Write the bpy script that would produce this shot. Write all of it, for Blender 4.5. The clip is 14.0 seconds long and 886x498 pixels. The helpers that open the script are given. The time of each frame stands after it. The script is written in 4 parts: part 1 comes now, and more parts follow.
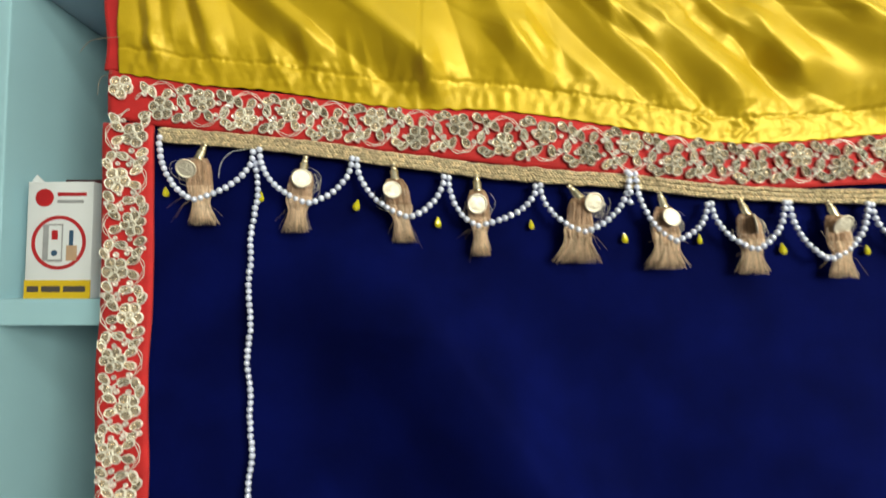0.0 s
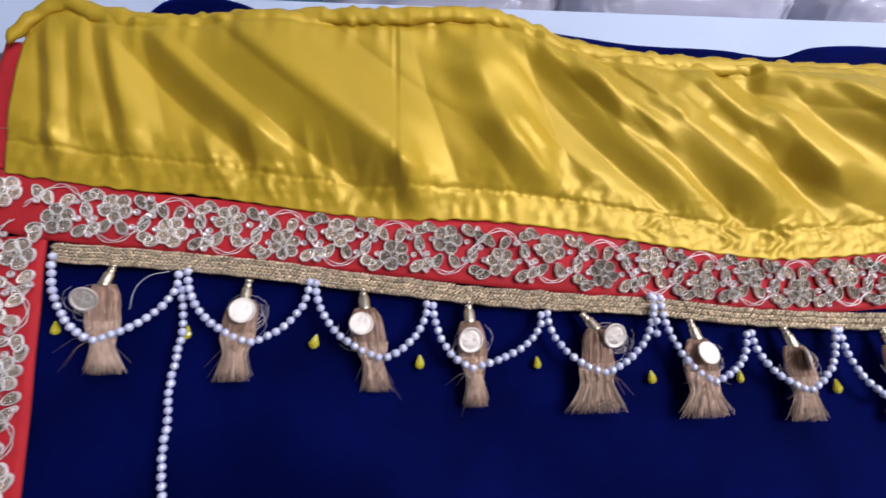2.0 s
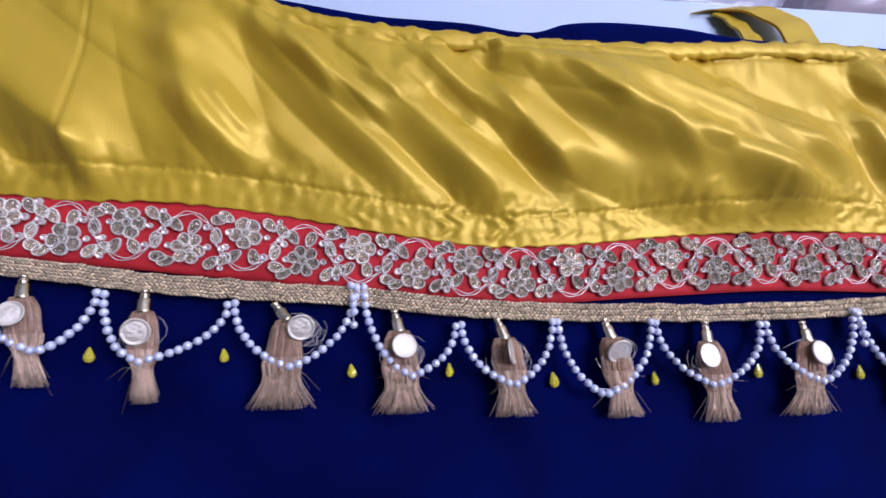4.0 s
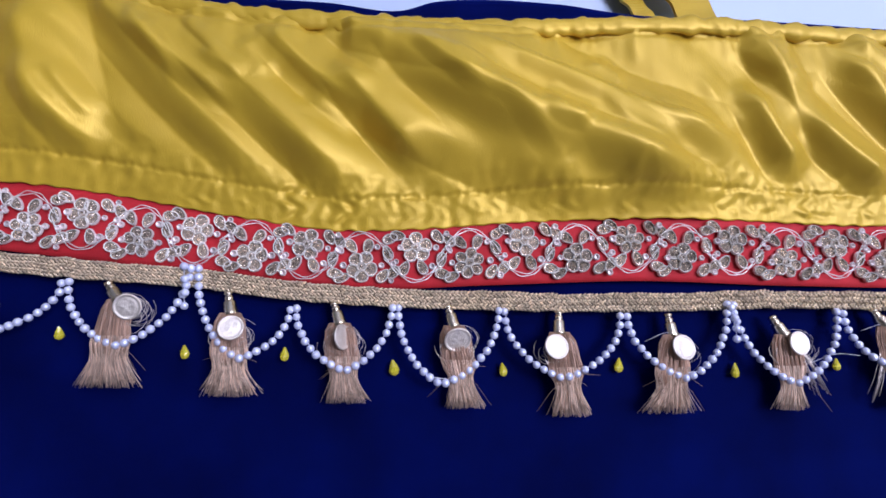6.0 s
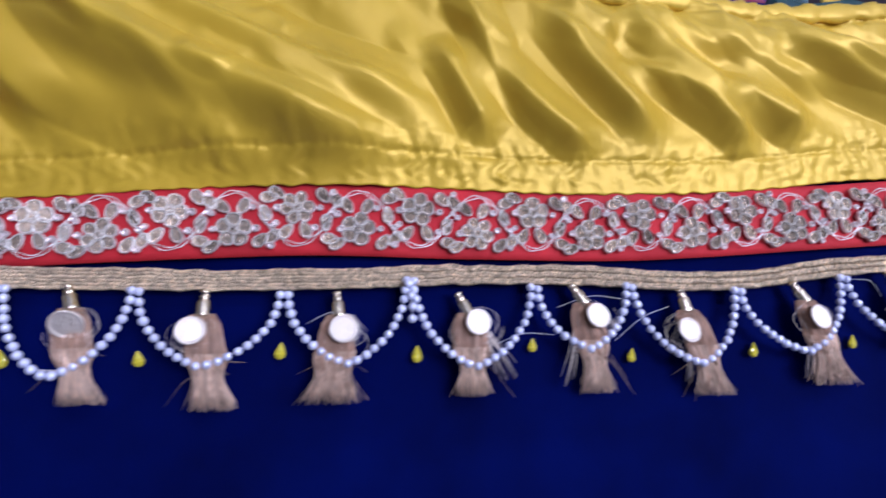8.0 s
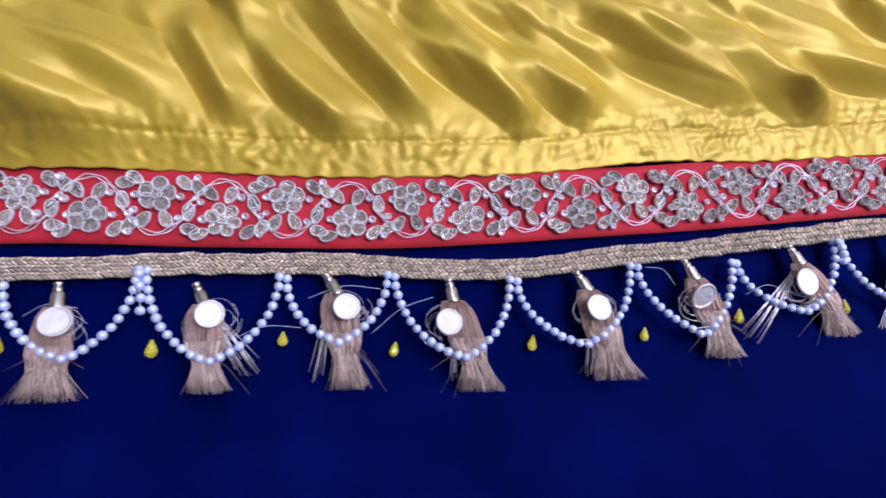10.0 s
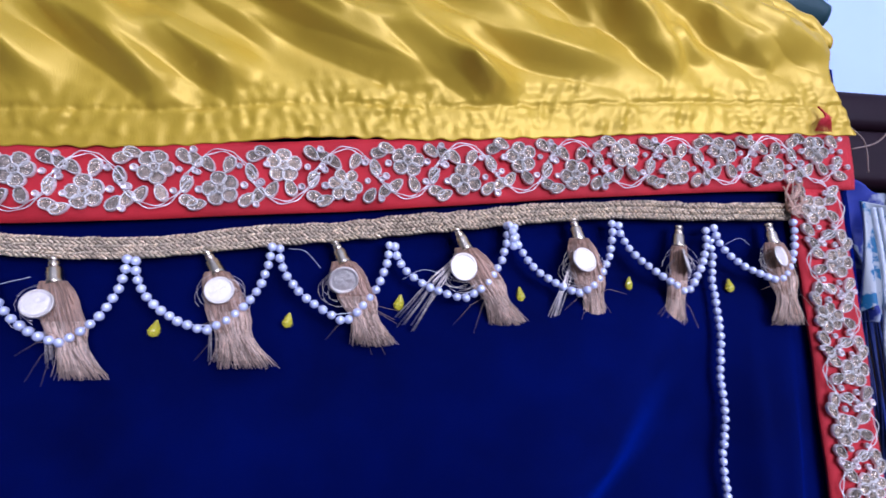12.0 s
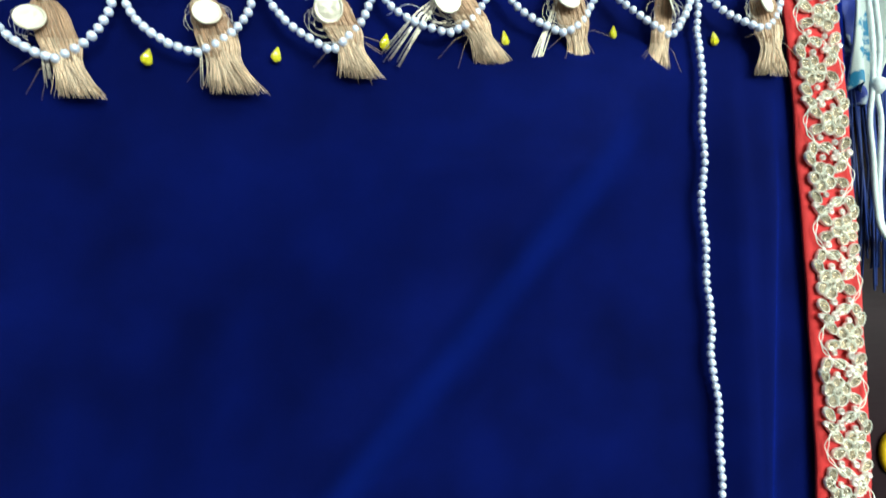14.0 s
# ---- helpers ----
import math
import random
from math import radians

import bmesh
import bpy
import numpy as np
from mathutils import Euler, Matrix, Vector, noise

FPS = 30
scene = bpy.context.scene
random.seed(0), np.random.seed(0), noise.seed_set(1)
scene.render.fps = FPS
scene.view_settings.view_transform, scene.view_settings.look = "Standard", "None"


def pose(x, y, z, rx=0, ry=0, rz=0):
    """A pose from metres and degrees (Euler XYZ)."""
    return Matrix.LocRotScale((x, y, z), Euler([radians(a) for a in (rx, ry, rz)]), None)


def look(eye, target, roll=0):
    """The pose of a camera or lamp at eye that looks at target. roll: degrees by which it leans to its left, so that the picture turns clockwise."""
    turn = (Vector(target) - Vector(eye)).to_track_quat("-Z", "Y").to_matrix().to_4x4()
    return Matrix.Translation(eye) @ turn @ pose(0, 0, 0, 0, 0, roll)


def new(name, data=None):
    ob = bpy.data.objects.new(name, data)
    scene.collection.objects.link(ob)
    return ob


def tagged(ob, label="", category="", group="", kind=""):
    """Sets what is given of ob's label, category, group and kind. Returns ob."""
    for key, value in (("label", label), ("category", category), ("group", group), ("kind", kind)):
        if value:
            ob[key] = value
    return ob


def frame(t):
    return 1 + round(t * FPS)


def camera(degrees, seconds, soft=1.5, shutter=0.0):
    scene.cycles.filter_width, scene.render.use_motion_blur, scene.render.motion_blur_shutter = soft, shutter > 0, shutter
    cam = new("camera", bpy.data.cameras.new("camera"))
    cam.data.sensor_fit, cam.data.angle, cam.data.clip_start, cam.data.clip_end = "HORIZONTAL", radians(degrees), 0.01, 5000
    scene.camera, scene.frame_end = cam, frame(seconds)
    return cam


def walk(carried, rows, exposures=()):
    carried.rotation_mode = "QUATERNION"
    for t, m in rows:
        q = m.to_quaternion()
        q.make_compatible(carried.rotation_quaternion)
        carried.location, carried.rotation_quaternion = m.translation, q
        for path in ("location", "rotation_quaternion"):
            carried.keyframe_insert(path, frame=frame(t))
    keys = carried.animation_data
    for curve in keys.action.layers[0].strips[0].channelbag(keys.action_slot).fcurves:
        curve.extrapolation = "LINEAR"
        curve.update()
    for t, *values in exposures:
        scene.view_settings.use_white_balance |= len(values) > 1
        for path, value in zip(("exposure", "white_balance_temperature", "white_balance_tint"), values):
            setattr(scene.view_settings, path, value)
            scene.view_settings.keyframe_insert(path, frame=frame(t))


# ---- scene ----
cam = camera(82.6, 14.0, 1.5, 0.4)
PATH = [
    (0, (0.261, -0.408, 1.081), (0.276, 1.589, 1.189), -0.1),
    (0.5, (0.22, -0.375, 1.112), (0.272, 1.616, 1.294), 0.3),
    (1, (0.206, -0.342, 1.125), (0.358, 1.641, 1.337), -0.3),
    (1.5, (0.201, -0.334, 1.133), (0.344, 1.642, 1.409), -0.2),
    (2, (0.248, -0.328, 1.137), (0.416, 1.632, 1.5), -1.1),
    (2.5, (0.284, -0.328, 1.135), (0.453, 1.624, 1.538), -0.7),
    (3, (0.34, -0.324, 1.126), (0.528, 1.634, 1.486), -1.3),
    (3.5, (0.391, -0.324, 1.138), (0.604, 1.642, 1.436), -1.8),
    (4, (0.431, -0.324, 1.139), (0.668, 1.639, 1.437), -0.9),
    (4.2, (0.445, -0.325, 1.142), (0.681, 1.638, 1.441), -0.7),
    (6.3, (0.566, -0.325, 1.126), (0.659, 1.654, 1.399), 0.5),
    (6.5, (0.571, -0.322, 1.121), (0.713, 1.657, 1.375), 0.1),
    (7, (0.584, -0.325, 1.121), (0.817, 1.644, 1.384), -0.5),
    (7.5, (0.652, -0.304, 1.117), (0.886, 1.668, 1.349), -0.2),
    (8, (0.742, -0.298, 1.119), (0.978, 1.666, 1.413), -0.6),
    (8.2, (0.775, -0.299, 1.118), (0.995, 1.662, 1.439), -1.0),
    (10.3, (0.919, -0.291, 1.116), (1.152, 1.678, 1.381), -0.7),
    (10.5, (0.947, -0.285, 1.111), (1.2, 1.681, 1.379), -0.4),
    (11, (1.005, -0.28, 1.117), (1.285, 1.682, 1.384), -0.3),
    (11.5, (1.049, -0.288, 1.112), (1.348, 1.673, 1.368), -0.2),
    (12, (1.086, -0.299, 1.109), (1.395, 1.661, 1.358), -0.2),
    (12.5, (1.1, -0.303, 1.087), (1.413, 1.659, 1.319), -0.6),
    (13, (1.079, -0.298, 1.045), (1.336, 1.68, 1.186), -1.8),
    (13.5, (1.084, -0.298, 1.017), (1.362, 1.68, 1.112), -1.6),
    (14, (1.095, -0.301, 0.983), (1.385, 1.677, 1.028), -1.3),
]
walk(cam, [(t, look(eye, target, roll)) for t, eye, target, roll in PATH],
     [(0, 0.22, 8000, -2), (0.6, 0.22, 6900, 2), (1.5, 0.0, 6300, 18), (3, -0.2, 5700, 32), (6.5, -0.25, 5500, 32), (11, -0.32, 5150, 36), (12.3, -0.36, 5150, 35), (13.0, 0.38, 5450, 20), (13.5, 0.76, 5700, 2), (14, 0.50, 6500, -14)])

# ---- world and lamps ----
world = bpy.data.worlds.new("room_air")
scene.world = world
world.use_nodes = True
world.node_tree.nodes["Background"].inputs[0].default_value = (0.75, 0.86, 1.0, 1)
world.node_tree.nodes["Background"].inputs[1].default_value = 0.02


def fill_tube_lamp(x, y, z, length, power, turn=0.0):
    """Fill light of an unseen fluorescent tube added on the ceiling."""
    d = bpy.data.lights.new("fill_tube_light", "AREA")
    d.shape, d.size, d.size_y, d.energy, d.color = "RECTANGLE", length, 0.10, power, (0.93, 0.97, 1.0)
    ob = new("fill_tube_light", d)
    ob.matrix_world = look((x, y, z), (0.75, 0.0, 1.1)) @ pose(0, 0, 0, 0, 0, turn)
    return ob


# Area lamp in an unseen window, added to light the hanging from front right.
added_light = bpy.data.lights.new("unseen_window_light", "AREA")
added_light.shape, added_light.size, added_light.size_y, added_light.energy, added_light.color = "RECTANGLE", 2.36, 1.36, 165, (0.95, 0.98, 1.0)
new("unseen_window_light", added_light).matrix_world = pose(2.7, -3.285, 1.70, 90, 0, 0)
fill_tube_lamp(1.1, -1.5, 2.52, 1.2, 7.5)

# ---- materials ----


def shader(name, base, rough=0.5, metal=0.0, vary=0.18, scale=60.0, bump=0.0, fine=900.0, sheen=0.0, sheen_tint=(1, 1, 1), coat=0.0,
           stretch=(1, 1, 1), aniso=0.0, per_object=0.0, per_island=0.0, alpha=1.0, transmit=0.0, second=None, split=0.5, soft=0.1, ior=1.45, gloss=0.5):
    m = bpy.data.materials.new(name)
    m.use_nodes = True
    nt = m.node_tree
    n, l = nt.nodes, nt.links
    b = n["Principled BSDF"]
    tc, mp = n.new("ShaderNodeTexCoord"), n.new("ShaderNodeMapping")
    mp.inputs["Scale"].default_value = stretch
    l.new(tc.outputs["Object"], mp.inputs["Vector"])
    coarse, grain = n.new("ShaderNodeTexNoise"), n.new("ShaderNodeTexNoise")
    for node, s in ((coarse, scale), (grain, fine)):
        node.inputs["Scale"].default_value = s
        node.inputs["Detail"].default_value = 4
        l.new(mp.outputs["Vector"], node.inputs["Vector"])
    ramp = n.new("ShaderNodeValToRGB")
    ramp.color_ramp.elements[0].position, ramp.color_ramp.elements[1].position = 0.3, 0.7
    ramp.color_ramp.elements[0].color = (*[c * (1 - vary) for c in base], 1)
    ramp.color_ramp.elements[1].color = (*[min(1, c * (1 + vary)) for c in base], 1)
    if second:
        ramp.color_ramp.elements[0].position, ramp.color_ramp.elements[1].position = split - soft, split + soft
        ramp.color_ramp.elements[1].color = (*second, 1)
    l.new(coarse.outputs[0], ramp.inputs[0])
    colour = ramp.outputs[0]
    for amount, node_type, out in ((per_object, "ShaderNodeObjectInfo", "Random"), (per_island, "ShaderNodeNewGeometry", "Random Per Island")):
        if amount:
            src, hs, mr = n.new(node_type), n.new("ShaderNodeHueSaturation"), n.new("ShaderNodeMapRange")
            mr.inputs["To Min"].default_value, mr.inputs["To Max"].default_value = 1 - amount, 1 + amount
            l.new(src.outputs[out], mr.inputs["Value"])
            l.new(mr.outputs[0], hs.inputs["Value"])
            l.new(colour, hs.inputs["Color"])
            colour = hs.outputs[0]
    l.new(colour, b.inputs["Base Color"])
    rr = n.new("ShaderNodeMapRange")
    rr.inputs["To Min"].default_value, rr.inputs["To Max"].default_value = max(0.02, rough * 0.82), min(1, rough * 1.2)
    l.new(grain.outputs[0], rr.inputs["Value"])
    l.new(rr.outputs[0], b.inputs["Roughness"])
    b.inputs["Metallic"].default_value = metal
    b.inputs["IOR"].default_value = ior
    b.inputs["Specular IOR Level"].default_value = gloss
    b.inputs["Sheen Weight"].default_value = sheen
    b.inputs["Sheen Tint"].default_value = (*sheen_tint, 1)
    b.inputs["Sheen Roughness"].default_value = 0.35
    b.inputs["Coat Weight"].default_value = coat
    b.inputs["Coat Roughness"].default_value = 0.12
    b.inputs["Anisotropic"].default_value = aniso
    b.inputs["Alpha"].default_value = alpha
    b.inputs["Transmission Weight"].default_value = transmit
    if bump:
        bp = n.new("ShaderNodeBump")
        bp.inputs["Strength"].default_value, bp.inputs["Distance"].default_value = bump, 0.0006
        l.new(grain.outputs[0], bp.inputs["Height"])
        l.new(bp.outputs[0], b.inputs["Normal"])
    return m


SATIN = shader("yellow_satin", (0.57, 0.378, 0.022), 0.41, 0.21, 0.10, 14, 0.20, 1700, sheen=0.06, gloss=0.42, sheen_tint=(1, 0.9, 0.5), stretch=(1, 1, 0.15), aniso=0.1)
VELVET = shader("navy_velvet", (0.0008, 0.0028, 0.050), 0.9, 0.0, 0.3, 18, 0.25, 1600, sheen=0.66, sheen_tint=(0.012, 0.055, 0.80), gloss=0.04)
RED = shader("red_cotton", (0.50, 0.016, 0.020), 0.75, 0.0, 0.16, 40, 0.5, 1800, sheen=0.15, sheen_tint=(1, 0.4, 0.4))
ZARI = shader("silver_gold_zari", (0.68, 0.60, 0.50), 0.22, 0.80, 0.35, 800, 1.0, 2000, per_object=0.20)
ZARI_WIRE = shader("zari_wire", (0.96, 0.89, 0.78), 0.25, 0.30, 0.2, 300, 0.5, 2500, per_object=0.15)
SEQUIN = shader("clear_sequin", (0.80, 0.70, 0.66), 0.22, 0.40, 0.1, 200, per_object=0.2)
BRAID = shader("gold_braid", (0.13, 0.10, 0.06), 0.55, 0.4, 0.2, 220, 0.7, 2400)
BRAID_GOLD = shader("bright_gold_yarn", (0.66, 0.53, 0.35), 0.30, 0.80, 0.25, 500, 0.6, 2600, per_island=0.30)
PEARL = shader("blue_white_pearl", (0.66, 0.70, 0.88), 0.18, 0.24, 0.06, 300, coat=1.0, per_object=0.07)
SILK = shader("dusty_tan_silk", (0.68, 0.50, 0.36), 0.36, 0.10, 0.15, 120, 0.0, 900, sheen=0.15, sheen_tint=(1, 0.85, 0.7), per_island=0.45)
# Darker brown paints in the tassel heads' shade; also colours the frayed braid end.
SILK_BROWN_SHADED = shader("brown_silk_floss", (0.42, 0.26, 0.17), 0.36, 0.08, 0.2, 160, 0.0, 900, sheen=0.15, sheen_tint=(1, 0.8, 0.6), per_island=0.40)
SILVER_THREAD = shader("silver_zari_thread", (0.70, 0.62, 0.54), 0.28, 0.55, 0.15, 300, per_island=0.35)
HAIR = shader("loose_zari_thread", (0.30, 0.21, 0.15), 0.5, 0.1, 0.1, 100)
WHITE_THREAD = shader("white_thread", (0.62, 0.62, 0.66), 0.5, 0.0, 0.1, 100)
BRASS = shader("pale_brass", (0.74, 0.64, 0.47), 0.25, 1.0, 0.14, 180, 0.2, 900)
COIN = shader("stamped_silver_coin", (0.88, 0.80, 0.68), 0.36, 0.65, 0.10, 420, 0.35, 1300, per_object=0.12)
GEM = shader("yellow_crystal", (0.85, 0.76, 0.03), 0.04, 0.0, 0.1, 200, transmit=0.40, coat=1.0, ior=1.6)
PAINT = shader("pale_blue_paint", (0.32, 0.54, 0.63), 0.45, 0.0, 0.05, 6, 0.12, 500)
WALL = shader("blue_white_wall", (0.52, 0.66, 0.92), 0.7, 0.0, 0.03, 4, 0.25, 300)
GLASS = shader("window_glass", (0.9, 0.95, 0.95), 0.03, 0.0, 0.02, 5, transmit=1.0)
CEIL = shader("white_ceiling", (0.78, 0.79, 0.80), 0.8, 0.0, 0.03, 3)
# Unseen walls and floor, toned dark so satin folds and metal reflect dark.
ROOM = shader("dark_unseen_wall", (0.30, 0.29, 0.26), 0.7, 0.0, 0.05, 4, 0.25, 300)
FLOOR = shader("dark_unseen_floor", (0.13, 0.12, 0.11), 0.4, 0.0, 0.12, 8, 0.1, 200)
# Shelf paint copied paler, to paint in cool light on the upper board.
PAINT_COOL_LIT = shader("blue_paint_cool_lit", (0.52, 0.62, 0.76), 0.45, 0.0, 0.05, 6, 0.12, 500)
CARD = shader("white_card", (0.66, 0.69, 0.73), 0.35, 0.0, 0.03, 30, coat=0.2)
CARD_RED = shader("red_print", (0.42, 0.018, 0.025), 0.35, 0.0, 0.06, 60)
CARD_YELLOW = shader("yellow_print", (0.62, 0.42, 0.03), 0.35, 0.0, 0.06, 60)
CARD_DARK = shader("dark_print", (0.07, 0.06, 0.06), 0.4, 0.0, 0.1, 80)
CARD_GREY = shader("grey_print", (0.30, 0.31, 0.33), 0.4, 0.0, 0.1, 80)
CARD_BLUE = shader("blue_print", (0.03, 0.08, 0.15), 0.4, 0.0, 0.1, 80)
CARD_TAN = shader("tan_print", (0.45, 0.30, 0.20), 0.4, 0.0, 0.1, 80)
MAROON_CARD = shader("maroon_card", (0.06, 0.012, 0.016), 0.4, 0.0, 0.15, 60)
MAROON_WOOD = shader("dark_maroon_wood", (0.012, 0.004, 0.007), 0.45, 0.0, 0.3, 16, 0.25, 260, stretch=(0.15, 1, 1), gloss=0.14)
FILM = shader("clear_plastic_film", (0.80, 0.80, 0.88), 0.08, 0.0, 0.05, 20, 1.0, 70, alpha=0.40, coat=1.0)
PACK_LILAC = shader("lilac_cloth", (0.50, 0.47, 0.56), 0.7, 0.0, 0.2, 25, second=(0.58, 0.60, 0.70), soft=0.2)
PACK_ROSE = shader("dusty_rose_cloth", (0.30, 0.13, 0.13), 0.7, 0.0, 0.2, 25)
PACK_GREY = shader("grey_blue_cloth", (0.40, 0.45, 0.52), 0.7, 0.0, 0.2, 22, second=(0.46, 0.40, 0.46), soft=0.2)
PRINT = shader("blue_floral_print", (0.012, 0.03, 0.30), 0.6, 0.0, 0.2, 42, 0.3, 800, second=(0.42, 0.46, 0.50), split=0.60, soft=0.03)
WHITE_PRINT = shader("white_teal_print", (0.48, 0.51, 0.50), 0.6, 0.0, 0.08, 80, 0.3, 800, second=(0.01, 0.13, 0.26), split=0.555, soft=0.03)
BLUE_SILK = shader("royal_blue_silk", (0.006, 0.020, 0.14), 0.5, 0.0, 0.15, 40, 0.0, 800, sheen=0.3, sheen_tint=(0.3, 0.4, 1), per_island=0.35)
BLUE_CLOTH = shader("royal_blue_cloth", (0.010, 0.02, 0.24), 0.55, 0.0, 0.2, 40, 0.3, 900, sheen=0.3, sheen_tint=(0.3, 0.4, 1))
TEAL_CLOTH = shader("dark_teal_cloth", (0.008, 0.05, 0.055), 0.6, 0.0, 0.2, 40, 0.3, 900)
MAGENTA_CLOTH = shader("magenta_cloth", (0.19, 0.008, 0.05), 0.6, 0.0, 0.2, 40, 0.3, 900)
DARK_CLOTH = shader("plum_black_cloth", (0.014, 0.008, 0.020), 0.75, 0.0, 0.2, 40, 0.3, 900)
CORD = shader("white_cotton_cord", (0.62, 0.66, 0.68), 0.7, 0.0, 0.12, 200, 0.6, 1500)
MARIGOLD = shader("marigold_yellow_plastic", (0.70, 0.40, 0.01), 0.4, 0.0, 0.1, 100)
# Glow for the glass of the added ceiling tube.
LAMP_GLASS = bpy.data.materials.new("lit_tube_glass")
LAMP_GLASS.use_nodes = True
LAMP_GLASS.node_tree.nodes["Principled BSDF"].inputs["Emission Color"].default_value = (0.93, 0.97, 1, 1)
LAMP_GLASS.node_tree.nodes["Principled BSDF"].inputs["Emission Strength"].default_value = 6.0

# ---- mesh helpers ----


def mesh(name, verts, faces, material, smooth=True):
    me = bpy.data.meshes.new(name)
    me.from_pydata([tuple(v) for v in verts], [], faces)
    me.materials.append(material)
    if smooth:
        me.shade_smooth()
    me.update()
    return me


def thing(name, at=(0, 0, 0), **tags):
    ob = new(name)
    ob.location = at
    ob.empty_display_size = 0.02
    return tagged(ob, **tags)


def origin(ob):
    p = Vector((0, 0, 0))
    while ob is not None:
        p += ob.location
        ob = ob.parent
    return p


def part(name, verts, faces, material, parent, label="", smooth=True, kind=""):
    """One mesh under a thing; its corners are given in the room."""
    o = origin(parent) if parent else Vector((0, 0, 0))
    ob = new(name, mesh(name, [Vector(v) - o for v in verts], faces, material, smooth))
    ob.parent = parent
    return tagged(ob, label=label, kind=kind)


def piece(name, me, parent, m):
    """A small object on shared mesh data, at the room pose m."""
    ob = new(name, me)
    ob.parent = parent
    ob.matrix_basis = Matrix.Translation(-origin(parent)) @ m
    return ob


def spline(points, x):
    """A smooth line through points (x, value)."""
    xs, ys = np.array(points, float).T
    n = len(xs)
    d = np.diff(ys) / np.diff(xs)
    t = np.r_[d[0], (d[1:] + d[:-1]) / 2, d[-1]]
    x = np.clip(x, xs[0], xs[-1])
    i = np.clip(np.searchsorted(xs, x) - 1, 0, n - 2)
    h = xs[i + 1] - xs[i]
    u = (x - xs[i]) / h
    return (2 * u**3 - 3 * u**2 + 1) * ys[i] + (u**3 - 2 * u**2 + u) * h * t[i] + (3 * u**2 - 2 * u**3) * ys[i + 1] + (u**3 - u**2) * h * t[i + 1]


def slab(x, y, z, thick):
    """A closed cloth sheet from grids of front corners; its back lies thick metres behind (+y)."""
    nu, nv = x.shape
    front = np.stack([x, y, z], -1).reshape(-1, 3)
    back = np.stack([x, y + thick, z], -1).reshape(-1, 3)
    i = np.arange(nu * nv).reshape(nu, nv)
    a, b, c, d = i[:-1, :-1].ravel(), i[1:, :-1].ravel(), i[1:, 1:].ravel(), i[:-1, 1:].ravel()
    k = nu * nv
    faces = np.concatenate([np.stack([a, b, c, d], 1), np.stack([d, c, b, a], 1) + k])
    edge = np.concatenate([i[:, 0], i[-1, 1:], i[::-1, -1][1:], i[0, ::-1][1:]])
    rim = np.stack([edge[:-1], edge[:-1] + k, edge[1:] + k, edge[1:]], 1)
    return np.concatenate([front, back]).tolist(), np.concatenate([faces, rim]).tolist()


def tube(points, radius, sides=6, closed_ends=True):
    """A tube along points; radius a number or one for each point."""
    p = [Vector(q) for q in points]
    verts, faces = [], []
    side = Vector((0, -1, 0.05))
    for k, q in enumerate(p):
        way = (p[min(k + 1, len(p) - 1)] - p[max(k - 1, 0)]).normalized()
        u = way.cross(side)
        if u.length < 1e-4:
            u = way.cross(Vector((1, 0, 0)))
        u.normalize()
        v = way.cross(u)
        r = radius[k] if isinstance(radius, (list, tuple)) else radius
        verts += [q + (u * math.cos(a) + v * math.sin(a)) * r for a in (2 * math.pi * j / sides for j in range(sides))]
    for k in range(len(p) - 1):
        faces += [[k * sides + j, k * sides + (j + 1) % sides, (k + 1) * sides + (j + 1) % sides, (k + 1) * sides + j] for j in range(sides)]
    if closed_ends:
        faces += [list(range(sides))[::-1], [(len(p) - 1) * sides + j for j in range(sides)]]
    return verts, faces


def join(*bits):
    verts, faces = [], []
    for v, f in bits:
        k = len(verts)
        verts += [Vector(q) for q in v]
        faces += [[i + k for i in g] for g in f]
    return verts, faces


def lathe(profile, base, way, sides=16):
    """Rings of (distance along the axis, radius)."""
    base, way = Vector(base), Vector(way).normalized()
    u = way.orthogonal().normalized()
    v = way.cross(u)
    verts, faces = [], []
    for s, r in profile:
        verts += [base + way * s + (u * math.cos(a) + v * math.sin(a)) * r for a in (2 * math.pi * j / sides for j in range(sides))]
    for k in range(len(profile) - 1):
        faces += [[k * sides + j, k * sides + (j + 1) % sides, (k + 1) * sides + (j + 1) % sides, (k + 1) * sides + j] for j in range(sides)]
    faces += [list(range(sides))[::-1], [(len(profile) - 1) * sides + j for j in range(sides)]]
    return verts, faces


def box(x0, x1, y0, y1, z0, z1, bevel=0.002, segments=2):
    bm = bmesh.new()
    bmesh.ops.create_cube(bm, size=1)
    for v in bm.verts:
        v.co = ((x0 + x1) / 2 + v.co.x * (x1 - x0), (y0 + y1) / 2 + v.co.y * (y1 - y0), (z0 + z1) / 2 + v.co.z * (z1 - z0))
    if bevel:
        bmesh.ops.bevel(bm, geom=bm.edges[:], offset=bevel, segments=segments, affect="EDGES", profile=0.6)
    bm.verts.index_update()
    out = [v.co.copy() for v in bm.verts], [[v.index for v in f.verts] for f in bm.faces]
    bm.free()
    return out


def curve_points(points, count):
    """Points at even steps along a smooth line through the given ones."""
    pts = np.array(points, float)
    s = np.r_[0, np.cumsum(np.linalg.norm(np.diff(pts, axis=0), axis=1))]
    at = np.linspace(0, s[-1], count * 6)
    fine = np.stack([spline(list(zip(s, pts[:, k])), at) for k in range(pts.shape[1])], 1)
    far = np.r_[0, np.cumsum(np.linalg.norm(np.diff(fine, axis=0), axis=1))]
    want = np.linspace(0, far[-1], count)
    return np.stack([np.interp(want, far, fine[:, k]) for k in range(pts.shape[1])], 1), far[-1]


